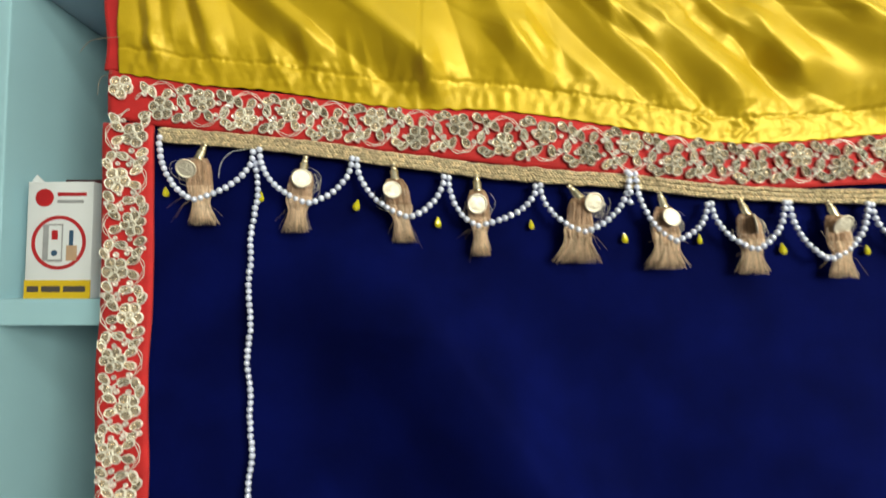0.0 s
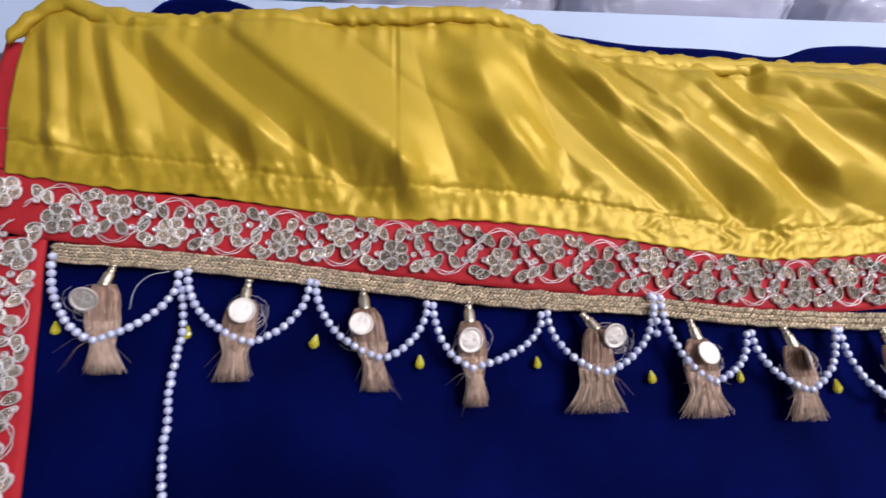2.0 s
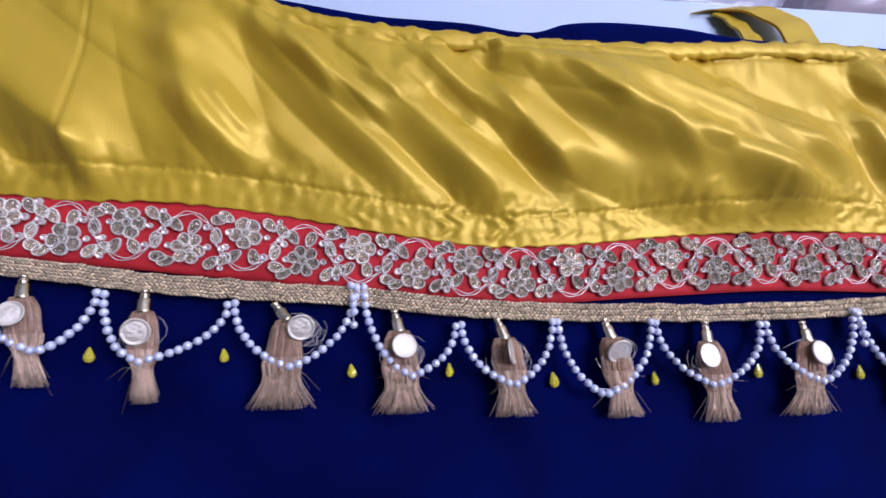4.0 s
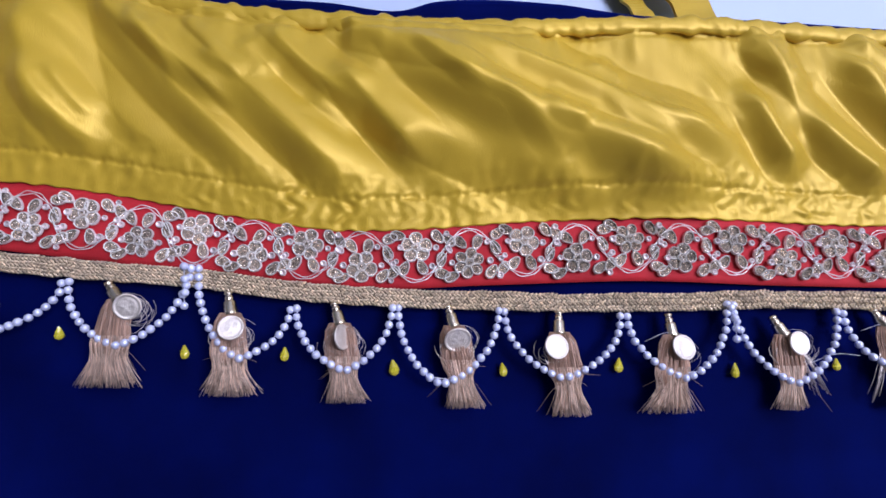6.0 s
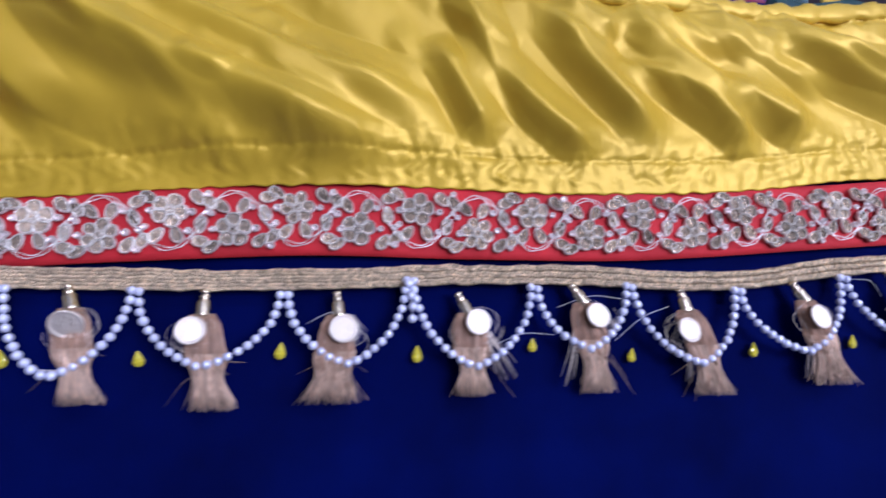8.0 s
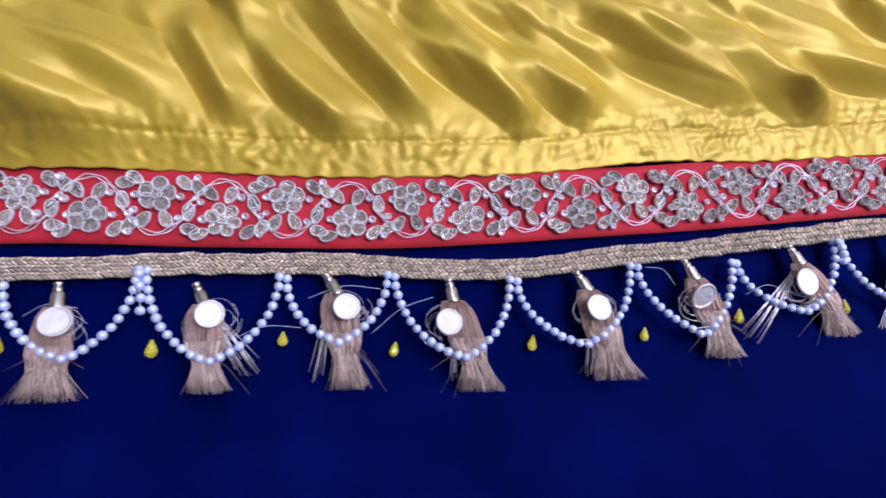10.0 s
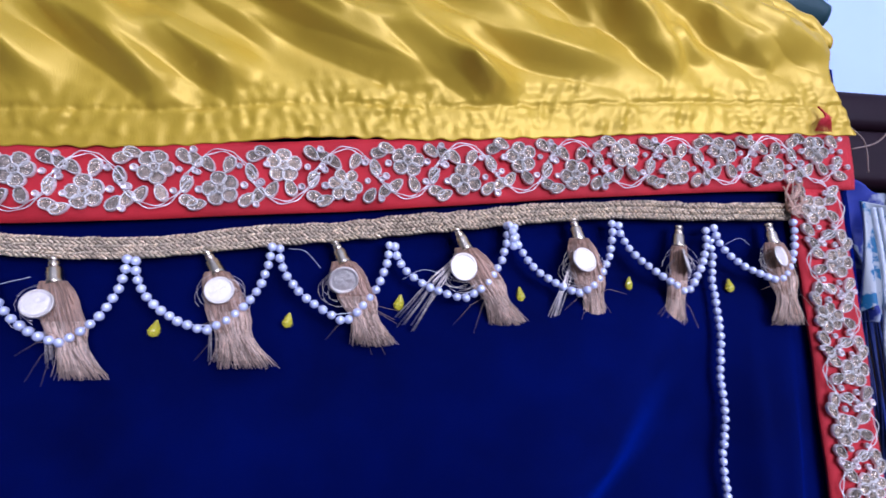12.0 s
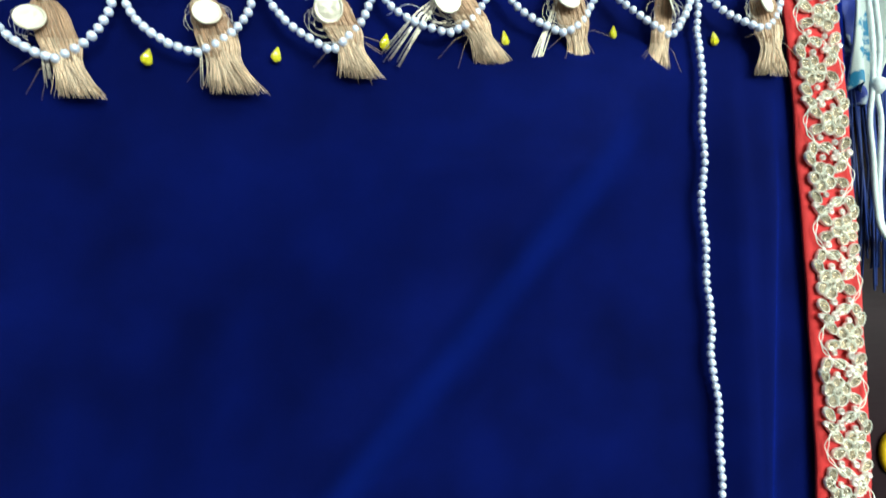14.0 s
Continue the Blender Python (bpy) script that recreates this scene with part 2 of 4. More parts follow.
def wave(x, seed, step):
    """Smooth uneven wave between about -1 and 1."""
    rng = np.random.RandomState(seed)
    out = 0 * x
    for k in range(5):
        out = out + np.sin(x * 2 * math.pi / (step * rng.uniform(0.6, 1.7)) + rng.uniform(0, 6.3)) * rng.uniform(0.5, 1)
    return out / 2.2


# ---- room ----


def wall(name, *size, material=WALL, label="plain pale blue-white painted plaster wall", category="wall"):
    v, f = box(*size, bevel=0)
    return tagged(part(name, v, f, material, None, label, False), category=category, kind="structure")


wall("wall_back", -2.4, 4.2, 0.46, 0.58, 0, 2.7)
wall("wall_front", -2.4, 1.5, -3.42, -3.3, 0, 2.7, material=ROOM, label="plain unseen plaster wall, toned dark to darken reflections")
wall("wall_front", 3.9, 4.2, -3.42, -3.3, 0, 2.7, material=ROOM, label="plain unseen plaster wall, toned dark to darken reflections")
wall("wall_front", 1.5, 3.9, -3.42, -3.3, 0, 1.0, material=ROOM, label="plain unseen plaster wall, toned dark to darken reflections")
wall("wall_front", 1.5, 3.9, -3.42, -3.3, 2.4, 2.7, material=ROOM, label="plain unseen plaster wall, toned dark to darken reflections")


# Unseen window, added around the area lamp in the front wall.
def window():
    w = thing("added_window", (2.7, -3.36, 1.0), label="unseen white three-pane window added to light the hanging", category="window", kind="structure")
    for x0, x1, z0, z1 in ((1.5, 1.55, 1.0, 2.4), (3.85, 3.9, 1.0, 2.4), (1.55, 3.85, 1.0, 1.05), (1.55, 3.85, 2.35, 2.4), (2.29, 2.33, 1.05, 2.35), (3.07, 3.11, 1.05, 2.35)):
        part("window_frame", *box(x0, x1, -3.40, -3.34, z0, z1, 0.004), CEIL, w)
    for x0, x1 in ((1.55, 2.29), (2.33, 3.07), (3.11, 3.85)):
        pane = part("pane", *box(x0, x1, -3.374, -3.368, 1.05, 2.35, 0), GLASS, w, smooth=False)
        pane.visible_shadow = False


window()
wall("wall_left", -2.52, -2.4, -3.42, 0.58, 0, 2.7, material=ROOM, label="plain unseen plaster wall, toned dark to darken reflections")
wall("wall_right", 4.2, 4.32, -3.42, 0.58, 0, 2.7, material=ROOM, label="plain unseen plaster wall, toned dark to darken reflections")
wall("floor", -2.52, 4.32, -3.42, 0.58, -0.1, 0, material=FLOOR, label="plain unseen floor, toned dark to darken reflections", category="floor")
wall("ceiling", -2.52, 4.32, -3.42, 0.58, 2.7, 2.8, material=CEIL, label="plain white painted room ceiling", category="ceiling")


def shelf_unit():
    u = thing("shelf_unit", (-0.13, 0.03, 0), label="pale blue painted open shelf unit behind the hanging cloth", category="shelf")
    for name, size in (("side_panel", (-0.135, -0.112, 0.022, 0.43, 0, 2.1)), ("side_panel", (1.045, 1.07, 0.026, 0.43, 0, 2.1)),
                       ("back_panel", (-0.112, 1.045, 0.43, 0.45, 0, 2.1)),
                       ("shelf_board", (-0.112, 1.045, 0.022, 0.43, 1.040, 1.0625)), ("shelf_board", (-0.112, 1.045, 0.026, 0.43, 1.346, 1.397)),
                       ("shelf_board", (-0.112, 1.045, 0.026, 0.43, 0.74, 0.765)), ("shelf_board", (-0.112, 1.045, 0.026, 0.43, 0.40, 0.425)),
                       ("shelf_board", (-0.112, 1.045, 0.026, 0.43, 1.66, 1.70)), ("plinth", (-0.112, 1.045, 0.03, 0.43, 0, 0.08))):
        part(name, *box(*size, bevel=0.0015), PAINT_COOL_LIT if size[4] == 1.346 else PAINT, u, smooth=False)


shelf_unit()

# ---- lines of the hanging ----
TOP = [(-0.02, 1.252), (0.06, 1.238), (0.12, 1.231), (0.24, 1.219), (0.31, 1.216), (0.39, 1.206), (0.445, 1.198), (0.503, 1.191), (0.56, 1.193),
       (0.63, 1.199), (0.72, 1.202), (0.83, 1.200), (0.93, 1.202), (1.0, 1.206), (1.1, 1.213), (1.2, 1.221), (1.3, 1.228), (1.44, 1.236)]
BOT = [(-0.02, 1.214), (0.03, 1.204), (0.08, 1.198), (0.2, 1.184), (0.31, 1.172), (0.4, 1.163), (0.46, 1.157), (0.53, 1.152), (0.6, 1.155),
       (0.7, 1.159), (0.8, 1.157), (0.9, 1.157), (1.0, 1.163), (1.1, 1.170), (1.2, 1.179), (1.32, 1.188), (1.44, 1.194)]
BRAID_LINE = [(0.03, 1.190), (0.12, 1.183), (0.23, 1.169), (0.31, 1.159), (0.42, 1.151), (0.47, 1.145), (0.53, 1.141), (0.6, 1.139), (0.7, 1.139),
              (0.8, 1.142), (0.87, 1.141), (0.93, 1.138), (0.97, 1.139), (1.02, 1.145), (1.08, 1.151), (1.16, 1.160), (1.23, 1.167), (1.3, 1.168), (1.375, 1.170)]
CREST = [(-0.012, 1.335), (0.008, 1.358), (0.024, 1.369), (0.045, 1.362), (0.088, 1.356), (0.164, 1.363), (0.243, 1.367), (0.312, 1.369), (0.345, 1.358),
         (0.366, 1.348), (0.42, 1.339), (0.5, 1.335), (0.6, 1.334), (0.75, 1.342), (0.85, 1.338), (0.93, 1.337), (1.0, 1.332), (1.14, 1.343), (1.25, 1.344),
         (1.35, 1.332), (1.395, 1.316), (1.416, 1.300)]
VEIL = [(-0.01, 1.335), (0.05, 1.355), (0.069, 1.363), (0.083, 1.376), (0.105, 1.381), (0.132, 1.378), (0.17, 1.363), (0.32, 1.365), (0.358, 1.362),
        (0.423, 1.354), (0.49, 1.352), (0.54, 1.348), (0.565, 1.356), (0.65, 1.358), (0.704, 1.352), (0.8, 1.351), (0.9, 1.348), (1.1, 1.340), (1.3, 1.330), (1.416, 1.285)]


def velvet_depth(x, z):
    """How far the velvet stands out to the front."""
    out = 0.0012 * wave(x + 0.2 * z, 3, 0.35) * np.clip((1.15 - z) / 0.2, 0, 1)
    for x0, z0, x1, z1, w, h in ((1.278, 1.13, 0.974, 0.78, 0.046, 0.064), (1.362, 1.14, 1.335, 0.70, 0.012, 0.014), (1.335, 1.13, 1.33, 0.85, 0.007, 0.006),
                                 (0.20, 1.12, 0.40, 0.84, 0.040, 0.050), (0.62, 1.02, 0.48, 0.72, 0.05, 0.018), (0.80, 1.05, 0.88, 0.72, 0.06, 0.016)):
        s = np.clip((z0 - z) / (z0 - z1), -0.15, 1.3)
        d = x - (x0 + (x1 - x0) * s)
        grow = np.clip(s * 3.5, 0, 1)
        out = out + h * grow * np.where(d > 0, np.exp(-(d / w) ** 2), np.exp(-(d / (2.2 * w)) ** 2))
    return out


def hanging():
    h = thing("embroidered_hanging", (0.705, 0.0, 0.56), label="navy velvet door hanging with yellow satin and red zari border", category="wall hanging")
    # velvet ground
    x, v = np.meshgrid(np.linspace(-0.002, 1.418, 356), np.linspace(0, 1, 200), indexing="ij")
    z = 0.56 + (spline(VEIL, x) - 0.56) * v
    x = x + (0.006 + 0.012 * (1 - v)) * np.clip((x - 1.3) / 0.118, 0, 1)
    part("velvet_ground", *slab(x, 0.004 - velvet_depth(x, z), z, 0.003), VELVET, h, "dark navy blue velvet with soft folds")
    return h


HANGING = hanging()


def fold(d, x, z, x0, z0, x1, z1, w=0.010, h=0.006, bow=0.0, flank=1.1):
    """Adds a crease that runs from one place to another, steep below and gentle above."""
    h = 2.15 * h
    ax, az = x1 - x0, z1 - z0
    n = math.hypot(ax, az)
    s = ((x - x0) * ax + (z - z0) * az) / n**2
    q = ((x - x0) * -az + (z - z0) * ax) / n + bow * 4 * s * (1 - s) - 0.55 * w
    ends = np.clip((s + 0.20) / 0.45, 0, 1) * np.clip((1.15 - s) / 0.40, 0, 1)
    ends = ends * ends * (3 - 2 * ends)
    slope = np.where(q < 0, -q / (1.55 * flank * w), q / (2.3 * w))
    d += h * ends * np.maximum(0, 1.06 - np.sqrt(slope**2 + 0.012))
    d -= 0.15 * h * ends * np.exp(-((q + 1.25 * w) / (0.7 * w)) ** 2)


def satin():
    nx, nz = 1000, 124
    u, v = np.meshgrid(np.linspace(0, 1, nx), np.linspace(0, 1, nz), indexing="ij")
    x = 0.001 + 1.408 * u
    low = spline(TOP, x) - 0.0022 + 0.0016 * np.clip(wave(x, 5, 0.3), 0, 1) + 0.0006 * wave(x, 8, 0.012)
    low += 0.004 * np.exp(-((x - 1.06) / 0.05) ** 2) + 0.0035 * np.exp(-((x - 0.12) / 0.06) ** 2)
    high = spline(CREST, x) - 0.004
    z = low + (high - low) * v
    x = x + 0.020 * np.clip((x - 1.36) / 0.05, 0, 1) * np.clip(1 - v * 1.9, 0, 1)
    d = 0.0015 * wave(x + 0.7 * z, 21, 0.10) + 0.0008 * wave(x + 1.3 * z, 22, 0.045)
    fold(d, x, z, 0.367, 1.324, 0.432, 1.266, 0.007, 0.0045, 0.002)
    fold(d, x, z, 0.395, 1.324, 0.505, 1.218, 0.012, 0.0075, 0.004)
    fold(d, x, z, 0.335, 1.345, 0.455, 1.222, 0.012, 0.0055, 0.006)
    fold(d, x, z, 0.449, 1.320, 0.507, 1.268, 0.010, 0.0060, 0.002)
    fold(d, x, z, 0.500, 1.292, 0.552, 1.232, 0.010, 0.0060, 0.002)
    fold(d, x, z, 0.585, 1.318, 0.760, 1.246, 0.011, 0.0080, 0.005)
    fold(d, x, z, 0.535, 1.296, 0.742, 1.216, 0.016, 0.0150, 0.005, 2.2)
    fold(d, x, z, 0.500, 1.325, 0.600, 1.290, 0.010, 0.0040, 0.002)
    fold(d, x, z, 0.770, 1.285, 0.801, 1.230, 0.009, 0.0070)
    fold(d, x, z, 0.783, 1.330, 0.805, 1.266, 0.009, 0.0055, -0.003)
    fold(d, x, z, 0.812, 1.270, 0.867, 1.222, 0.009, 0.0070, 0.003)
    fold(d, x, z, 0.842, 1.310, 0.907, 1.234, 0.010, 0.0075, 0.002)
    fold(d, x, z, 0.853, 1.327, 0.886, 1.300, 0.007, 0.0045)
    fold(d, x, z, 0.898, 1.318, 0.960, 1.256, 0.010, 0.0060, 0.002)
    fold(d, x, z, 0.903, 1.277, 0.975, 1.229, 0.009, 0.0075, -0.004)
    fold(d, x, z, 0.962, 1.268, 1.013, 1.238, 0.009, 0.0070)
    fold(d, x, z, 0.945, 1.308, 1.032, 1.268, 0.010, 0.0055, 0.003)
    fold(d, x, z, 0.995, 1.310, 1.110, 1.271, 0.010, 0.0060, 0.003)
    fold(d, x, z, 1.010, 1.297, 1.124, 1.251, 0.010, 0.0065, 0.004)
    fold(d, x, z, 1.095, 1.294, 1.170, 1.240, 0.010, 0.0065, 0.003)
    fold(d, x, z, 1.100, 1.325, 1.190, 1.288, 0.009, 0.0045, 0.002)
    fold(d, x, z, 1.135, 1.288, 1.245, 1.264, 0.009, 0.0060, 0.003)
    fold(d, x, z, 1.190, 1.330, 1.270, 1.290, 0.009, 0.0050, 0.002)
    fold(d, x, z, 1.235, 1.318, 1.290, 1.272, 0.010, 0.0060, 0.002)
    fold(d, x, z, 1.280, 1.318, 1.372, 1.282, 0.010, 0.0065, 0.003)
    fold(d, x, z, 1.330, 1.318, 1.404, 1.284, 0.009, 0.0050, 0.003)
    fold(d, x, z, 0.072, 1.345, 0.175, 1.252, 0.014, 0.0060, 0.004, 0.9)
    fold(d, x, z, 0.014, 1.348, 0.030, 1.260, 0.007, 0.0030, 0, 0.9)
    fold(d, x, z, 0.034, 1.348, 0.046, 1.262, 0.006, 0.0022, 0, 0.9)
    fold(d, x, z, 0.052, 1.350, 0.078, 1.258, 0.008, 0.0034, 0.002, 0.9)
    fold(d, x, z, 0.118, 1.348, 0.262, 1.230, 0.021, 0.0090, 0.004, 0.9)
    fold(d, x, z, 0.288, 1.335, 0.318, 1.240, 0.016, 0.0075, 0.002, 1.4)
    fold(d, x, z, 0.305, 1.285, 0.345, 1.232, 0.010, 0.0040)
    # lesser creases between the large folds
    rng = random.Random(77)
    for k in range(34):
        cx, top = 0.30 + 1.06 * (k + rng.random()) / 34, rng.uniform(1.262, 1.330)
        run = rng.uniform(0.018, 0.045)
        fold(d, x, z, cx, top, cx + run, top - run * rng.uniform(0.45, 1.3), rng.uniform(0.004, 0.007), rng.uniform(0.0010, 0.0024), rng.uniform(-0.003, 0.004))
    for k in range(9):
        cx = 0.012 + 0.26 * (k + rng.random()) / 9
        fold(d, x, z, cx, 1.275 - 0.1 * cx + rng.uniform(0, 0.02), cx + rng.uniform(0.008, 0.022), 1.243 - 0.1 * cx, 0.006, rng.uniform(0.0012, 0.0024), 0.001)
    # sewn seam across the strip
    d -= 0.0010 * np.exp(-((x - 0.2455) / 0.0012) ** 2)
    # gathers along the stitched hem and under the crest
    above = (z - low) / 0.021
    d *= 1 - 0.75 * np.exp(-(above / 0.9) ** 2)
    hem = np.exp(-np.clip(above - 1, 0, 9) ** 2 / 0.5) * np.clip(above * 3, 0.35, 1)
    ripple = wave(x + 0.0045 * wave(z, 4, 0.012), 31, 0.013) * np.clip(0.45 + 0.75 * wave(x, 33, 0.05), 0, 1.2)
    crush = wave(x + 0.5 * z, 34, 0.019) * wave(z - 0.9 * x, 36, 0.024) + 0.6 * wave(x - 0.4 * z, 44, 0.011) * wave(z + 0.6 * x, 45, 0.013)
    d += hem * (np.interp(x, (0, 0.25, 0.42, 0.70, 0.85, 1.0), (0.0003, 0.0003, 0.0009, 0.0009, 0.0005, 0.0002)) * ripple + np.interp(x, (0, 0.8, 1.0), (0.0006, 0.0007, 0.0010)) * crush)
    d -= 0.0013 * np.exp(-((above - 1) / 0.08) ** 2) * (0.7 + 0.3 * wave(x, 39, 0.004))
    d += 0.0004 * np.exp(-(above / 0.5) ** 2) * wave(x, 35, 0.011)
    under = (high - z) / 0.02
    d += 0.0010 * np.exp(-under**2) * wave(x, 37, 0.016) - 0.0012 * np.exp(-((under - 0.35) / 0.12) ** 2)
    part("satin_strip", *slab(x, -0.0048 - 0.0027 * np.clip(above / 1.6, 0, 1) - np.maximum(d, -0.004), z, 0.0012), SATIN, HANGING, "glossy yellow satin strip with diagonal creases")
    # rolled and gathered crest
    xs = np.linspace(-0.006, 1.412, 760)
    r = 0.0050 + 0.0007 * wave(xs, 41, 0.030) + 0.0003 * wave(xs, 42, 0.010)
    verts, faces, n = [], [], 12
    for k, (cx, cz, cr) in enumerate(zip(xs, spline(CREST, xs) - 0.004, r)):
        for j in range(n):
            a = 2 * math.pi * j / n
            rr = cr * (0.92 + 0.26 * abs(math.sin(a + cx * 165 + 3 * math.sin(cx * 57))))
            verts.append((cx, -0.0075 - 0.6 * rr * math.cos(a), cz + 1.20 * rr * math.sin(a)))
    for k in range(len(xs) - 1):
        faces += [[k * n + j, k * n + (j + 1) % n, (k + 1) * n + (j + 1) % n, (k + 1) * n + j] for j in range(n)]
    faces += [list(range(n))[::-1], [(len(xs) - 1) * n + j for j in range(n)]]
    part("gathered_crest", verts, faces, SATIN, HANGING, "rolled gathered satin edge")
    # red selvage at the end of the satin
    x, v = np.meshgrid(np.linspace(-0.012, 0.004, 6), np.linspace(0, 1, 40), indexing="ij")
    z = 1.250 + 0.088 * v
    tuft = [tube([(1.398 + 0.002 * k, -0.0085, 1.232), (1.3985 + 0.0012 * k, -0.011, 1.240), (1.399 - 0.0016 * k, -0.010, 1.2455 + 0.0012 * k)], 0.0006, 5) for k in range(-3, 4)]
    part("red_tuft", *join(*tuft), RED, HANGING, "frayed red cotton tuft")
    part("red_selvage", *slab(x + 0.0018 * np.sin(v * 7) - 0.001, -0.002 + 0 * x, z, 0.002), RED, HANGING, "narrow red cotton selvage")


satin()

# straps of the hanging
def strap(xs, side, label):
    pts, _ = curve_points(xs, 26)
    verts, faces = [], []
    for k, (px, py, pz) in enumerate(pts):
        for dx, dy in ((-side, 0), (side, 0.004), (side, 0.0065), (-side, 0.0025)):
            verts.append((px + dx, py + dy + 0.0008 * math.sin(k * 0.9 + dx * 200), pz + 0.25 * dx))
    for k in range(len(pts) - 1):
        faces += [[4 * k + j, 4 * k + (j + 1) % 4, 4 * k + 4 + (j + 1) % 4, 4 * k + 4 + j] for j in range(4)]
    faces += [[0, 1, 2, 3], [4 * (len(pts) - 1) + j for j in (3, 2, 1, 0)]]
    part("hanging_strap", verts, faces, SATIN, HANGING, label, False)


strap([(0.752, -0.004, 1.335), (0.754, 0.000, 1.352), (0.750, 0.006, 1.370), (0.735, 0.012, 1.384), (0.715, 0.018, 1.390), (0.692, 0.022, 1.388)], 0.015, "folded yellow fabric loop")
strap([(0.724, 0.002, 1.335), (0.720, 0.008, 1.355), (0.711, 0.015, 1.375), (0.702, 0.020, 1.386)], 0.008, "inner limb of the folded yellow loop")
strap([(1.066, -0.002, 1.335), (1.068, 0.004, 1.360), (1.070, 0.010, 1.395), (1.072, 0.014, 1.43)], 0.009, "folded yellow fabric loop")

# ---- borders ----


def border(name, at, label):
    return thing(name, at, label=label, category="border")


def pad(cx, cy, turn, a, b, h, n=24, wide=-0.22):
    """A raised embroidered pad with a wire rim, a deep groove and a ribbed dome, lying in its local xy plane."""
    rings = ((1.04, 0.0), (1.0, 0.75), (0.92, 1.0), (0.82, 0.75), (0.77, 0.0), (0.66, 0.0), (0.58, 0.45), (0.30, 0.60), (0.0, 0.64))
    verts, faces = [], []
    for k, (r, up) in enumerate(rings[:-1]):
        for j in range(n):
            q = 2 * math.pi * j / n
            lx, ly = a * r * math.cos(q), b * r * math.sin(q) * (1 + wide * math.cos(q))
            rough = 1 + (0.32 * (-1) ** j if k > 5 else 0.16 * (-1) ** j * (k > 0))
            verts.append((cx + lx * math.cos(turn) - ly * math.sin(turn), cy + lx * math.sin(turn) + ly * math.cos(turn), h * up * rough))
    verts.append((cx, cy, h * rings[-1][1]))
    for k in range(len(rings) - 2):
        faces += [[k * n + j, k * n + (j + 1) % n, (k + 1) * n + (j + 1) % n, (k + 1) * n + j] for j in range(n)]
    last = (len(rings) - 2) * n
    faces += [[last + j, last + (j + 1) % n, len(verts) - 1] for j in range(n)]
    return verts, faces


def wired(me, pads):
    """Gives the raised rims of pads the brighter wire."""
    me.materials.append(ZARI_WIRE)
    at = 0
    for n in pads:
        for k in range(at, at + 3 * n):
            me.polygons[k].material_index = 1
        at += 8 * n
    return me


def flower_mesh(seed):
    """Five or six round petals about a raised eye."""
    rng = random.Random(seed)
    bits, count = [], 5 + (seed == 1)
    for k in range(count):
        a = 2 * math.pi * k / count + 0.3 + rng.uniform(-0.1, 0.1)
        broad = (0.0038 if count == 5 else 0.0031) * rng.uniform(0.95, 1.06)
        bits.append(pad(0.0052 * math.cos(a), 0.0052 * math.sin(a), a, rng.uniform(0.0036, 0.0040), broad, 0.0018, wide=0.15))
    centre = pad(0, 0, 0, 0.0027, 0.0027, 0.0011, 12)
    bits.append(([(x, y, z + 0.0012) for x, y, z in centre[0]], centre[1]))
    bits.append(([(x * 0.45, y * 0.45, z + 0.0020) for x, y, z in centre[0]], centre[1]))
    return wired(mesh("flower", *join(*bits), ZARI, False), [24] * count + [12, 12])


FLOWERS = [flower_mesh(k) for k in range(4)]
LEAF = wired(mesh("leaf", *pad(0, 0, 0, 0.0046, 0.0029, 0.0018), ZARI, False), [24])
SEQUIN_MESH = mesh("sequin", *lathe([(0, 0.0010), (0.0004, 0.0013), (0.0012, 0.0013), (0.0015, 0.0010), (0.0013, 0.0006), (0.0004, 0.0004)], (0, 0, 0), (0, 0, 1), 12), SEQUIN, False)


def vine_mesh(flip):
    pts = [(0.0018 * k, 0.0140 * math.cos(math.pi * 0.0018 * k / 0.035)) for k in range(-10, 11)]
    flat, _ = curve_points([(x, y * flip) for x, y in pts], 34)
    bits = []
    for side in (-1, 1):
        line = []
        for k, (x, y) in enumerate(flat):
            a = k * 0.9 + (0 if side > 0 else math.pi)
            line.append((x, y + 0.00075 * side + 0.00030 * math.cos(a), 0.0011 + 0.00045 * math.sin(a)))
        bits.append(tube(line, 0.00027, 5))
    return mesh("vine", *join(*bits), ZARI_WIRE, False)


VINES = {1: vine_mesh(1), -1: vine_mesh(-1)}


def stitch_cell(parent, place, flip, rng, bare=False):
    """One repeat: a flower with the vine that arches past it. place(s, v) gives the room pose."""
    jig = lambda a: rng.uniform(-a, a)
    piece("flower", FLOWERS[rng.randrange(4)], parent, place(jig(0.0006), -0.0062 * flip + jig(0.0004)) @ pose(0, 0, 0, 0, 0, rng.uniform(0, 360)))
    if bare:
        return
    piece("vine", VINES[flip], parent, place(0, 0))
    for s, v, turn in ((-0.0068, 0.0075, -50), (0.0042, 0.0070, -115), (0.0180, 0.0122, 15), (0.0142, -0.0125, 50), (-0.0135, 0.0105, 130), (0.0165, 0.0030, 100), (-0.0120, -0.0145, 20)):
        piece("leaf", LEAF, parent, place(s + jig(0.0005), (v + jig(0.0004)) * flip) @ pose(0, 0, 0, 0, 0, turn * flip + jig(12)))
    for s, v in ((0.0205, -0.0045), (0.0125, -0.0050), (-0.0125, 0.0030), (0.0240, 0.0060), (0.0105, 0.0065), (0.0200, -0.0150)):
        piece("sequin", SEQUIN_MESH, parent, place(s + jig(0.0008), (v + jig(0.0008)) * flip) @ Matrix.Scale(rng.uniform(1.2, 1.6), 4))


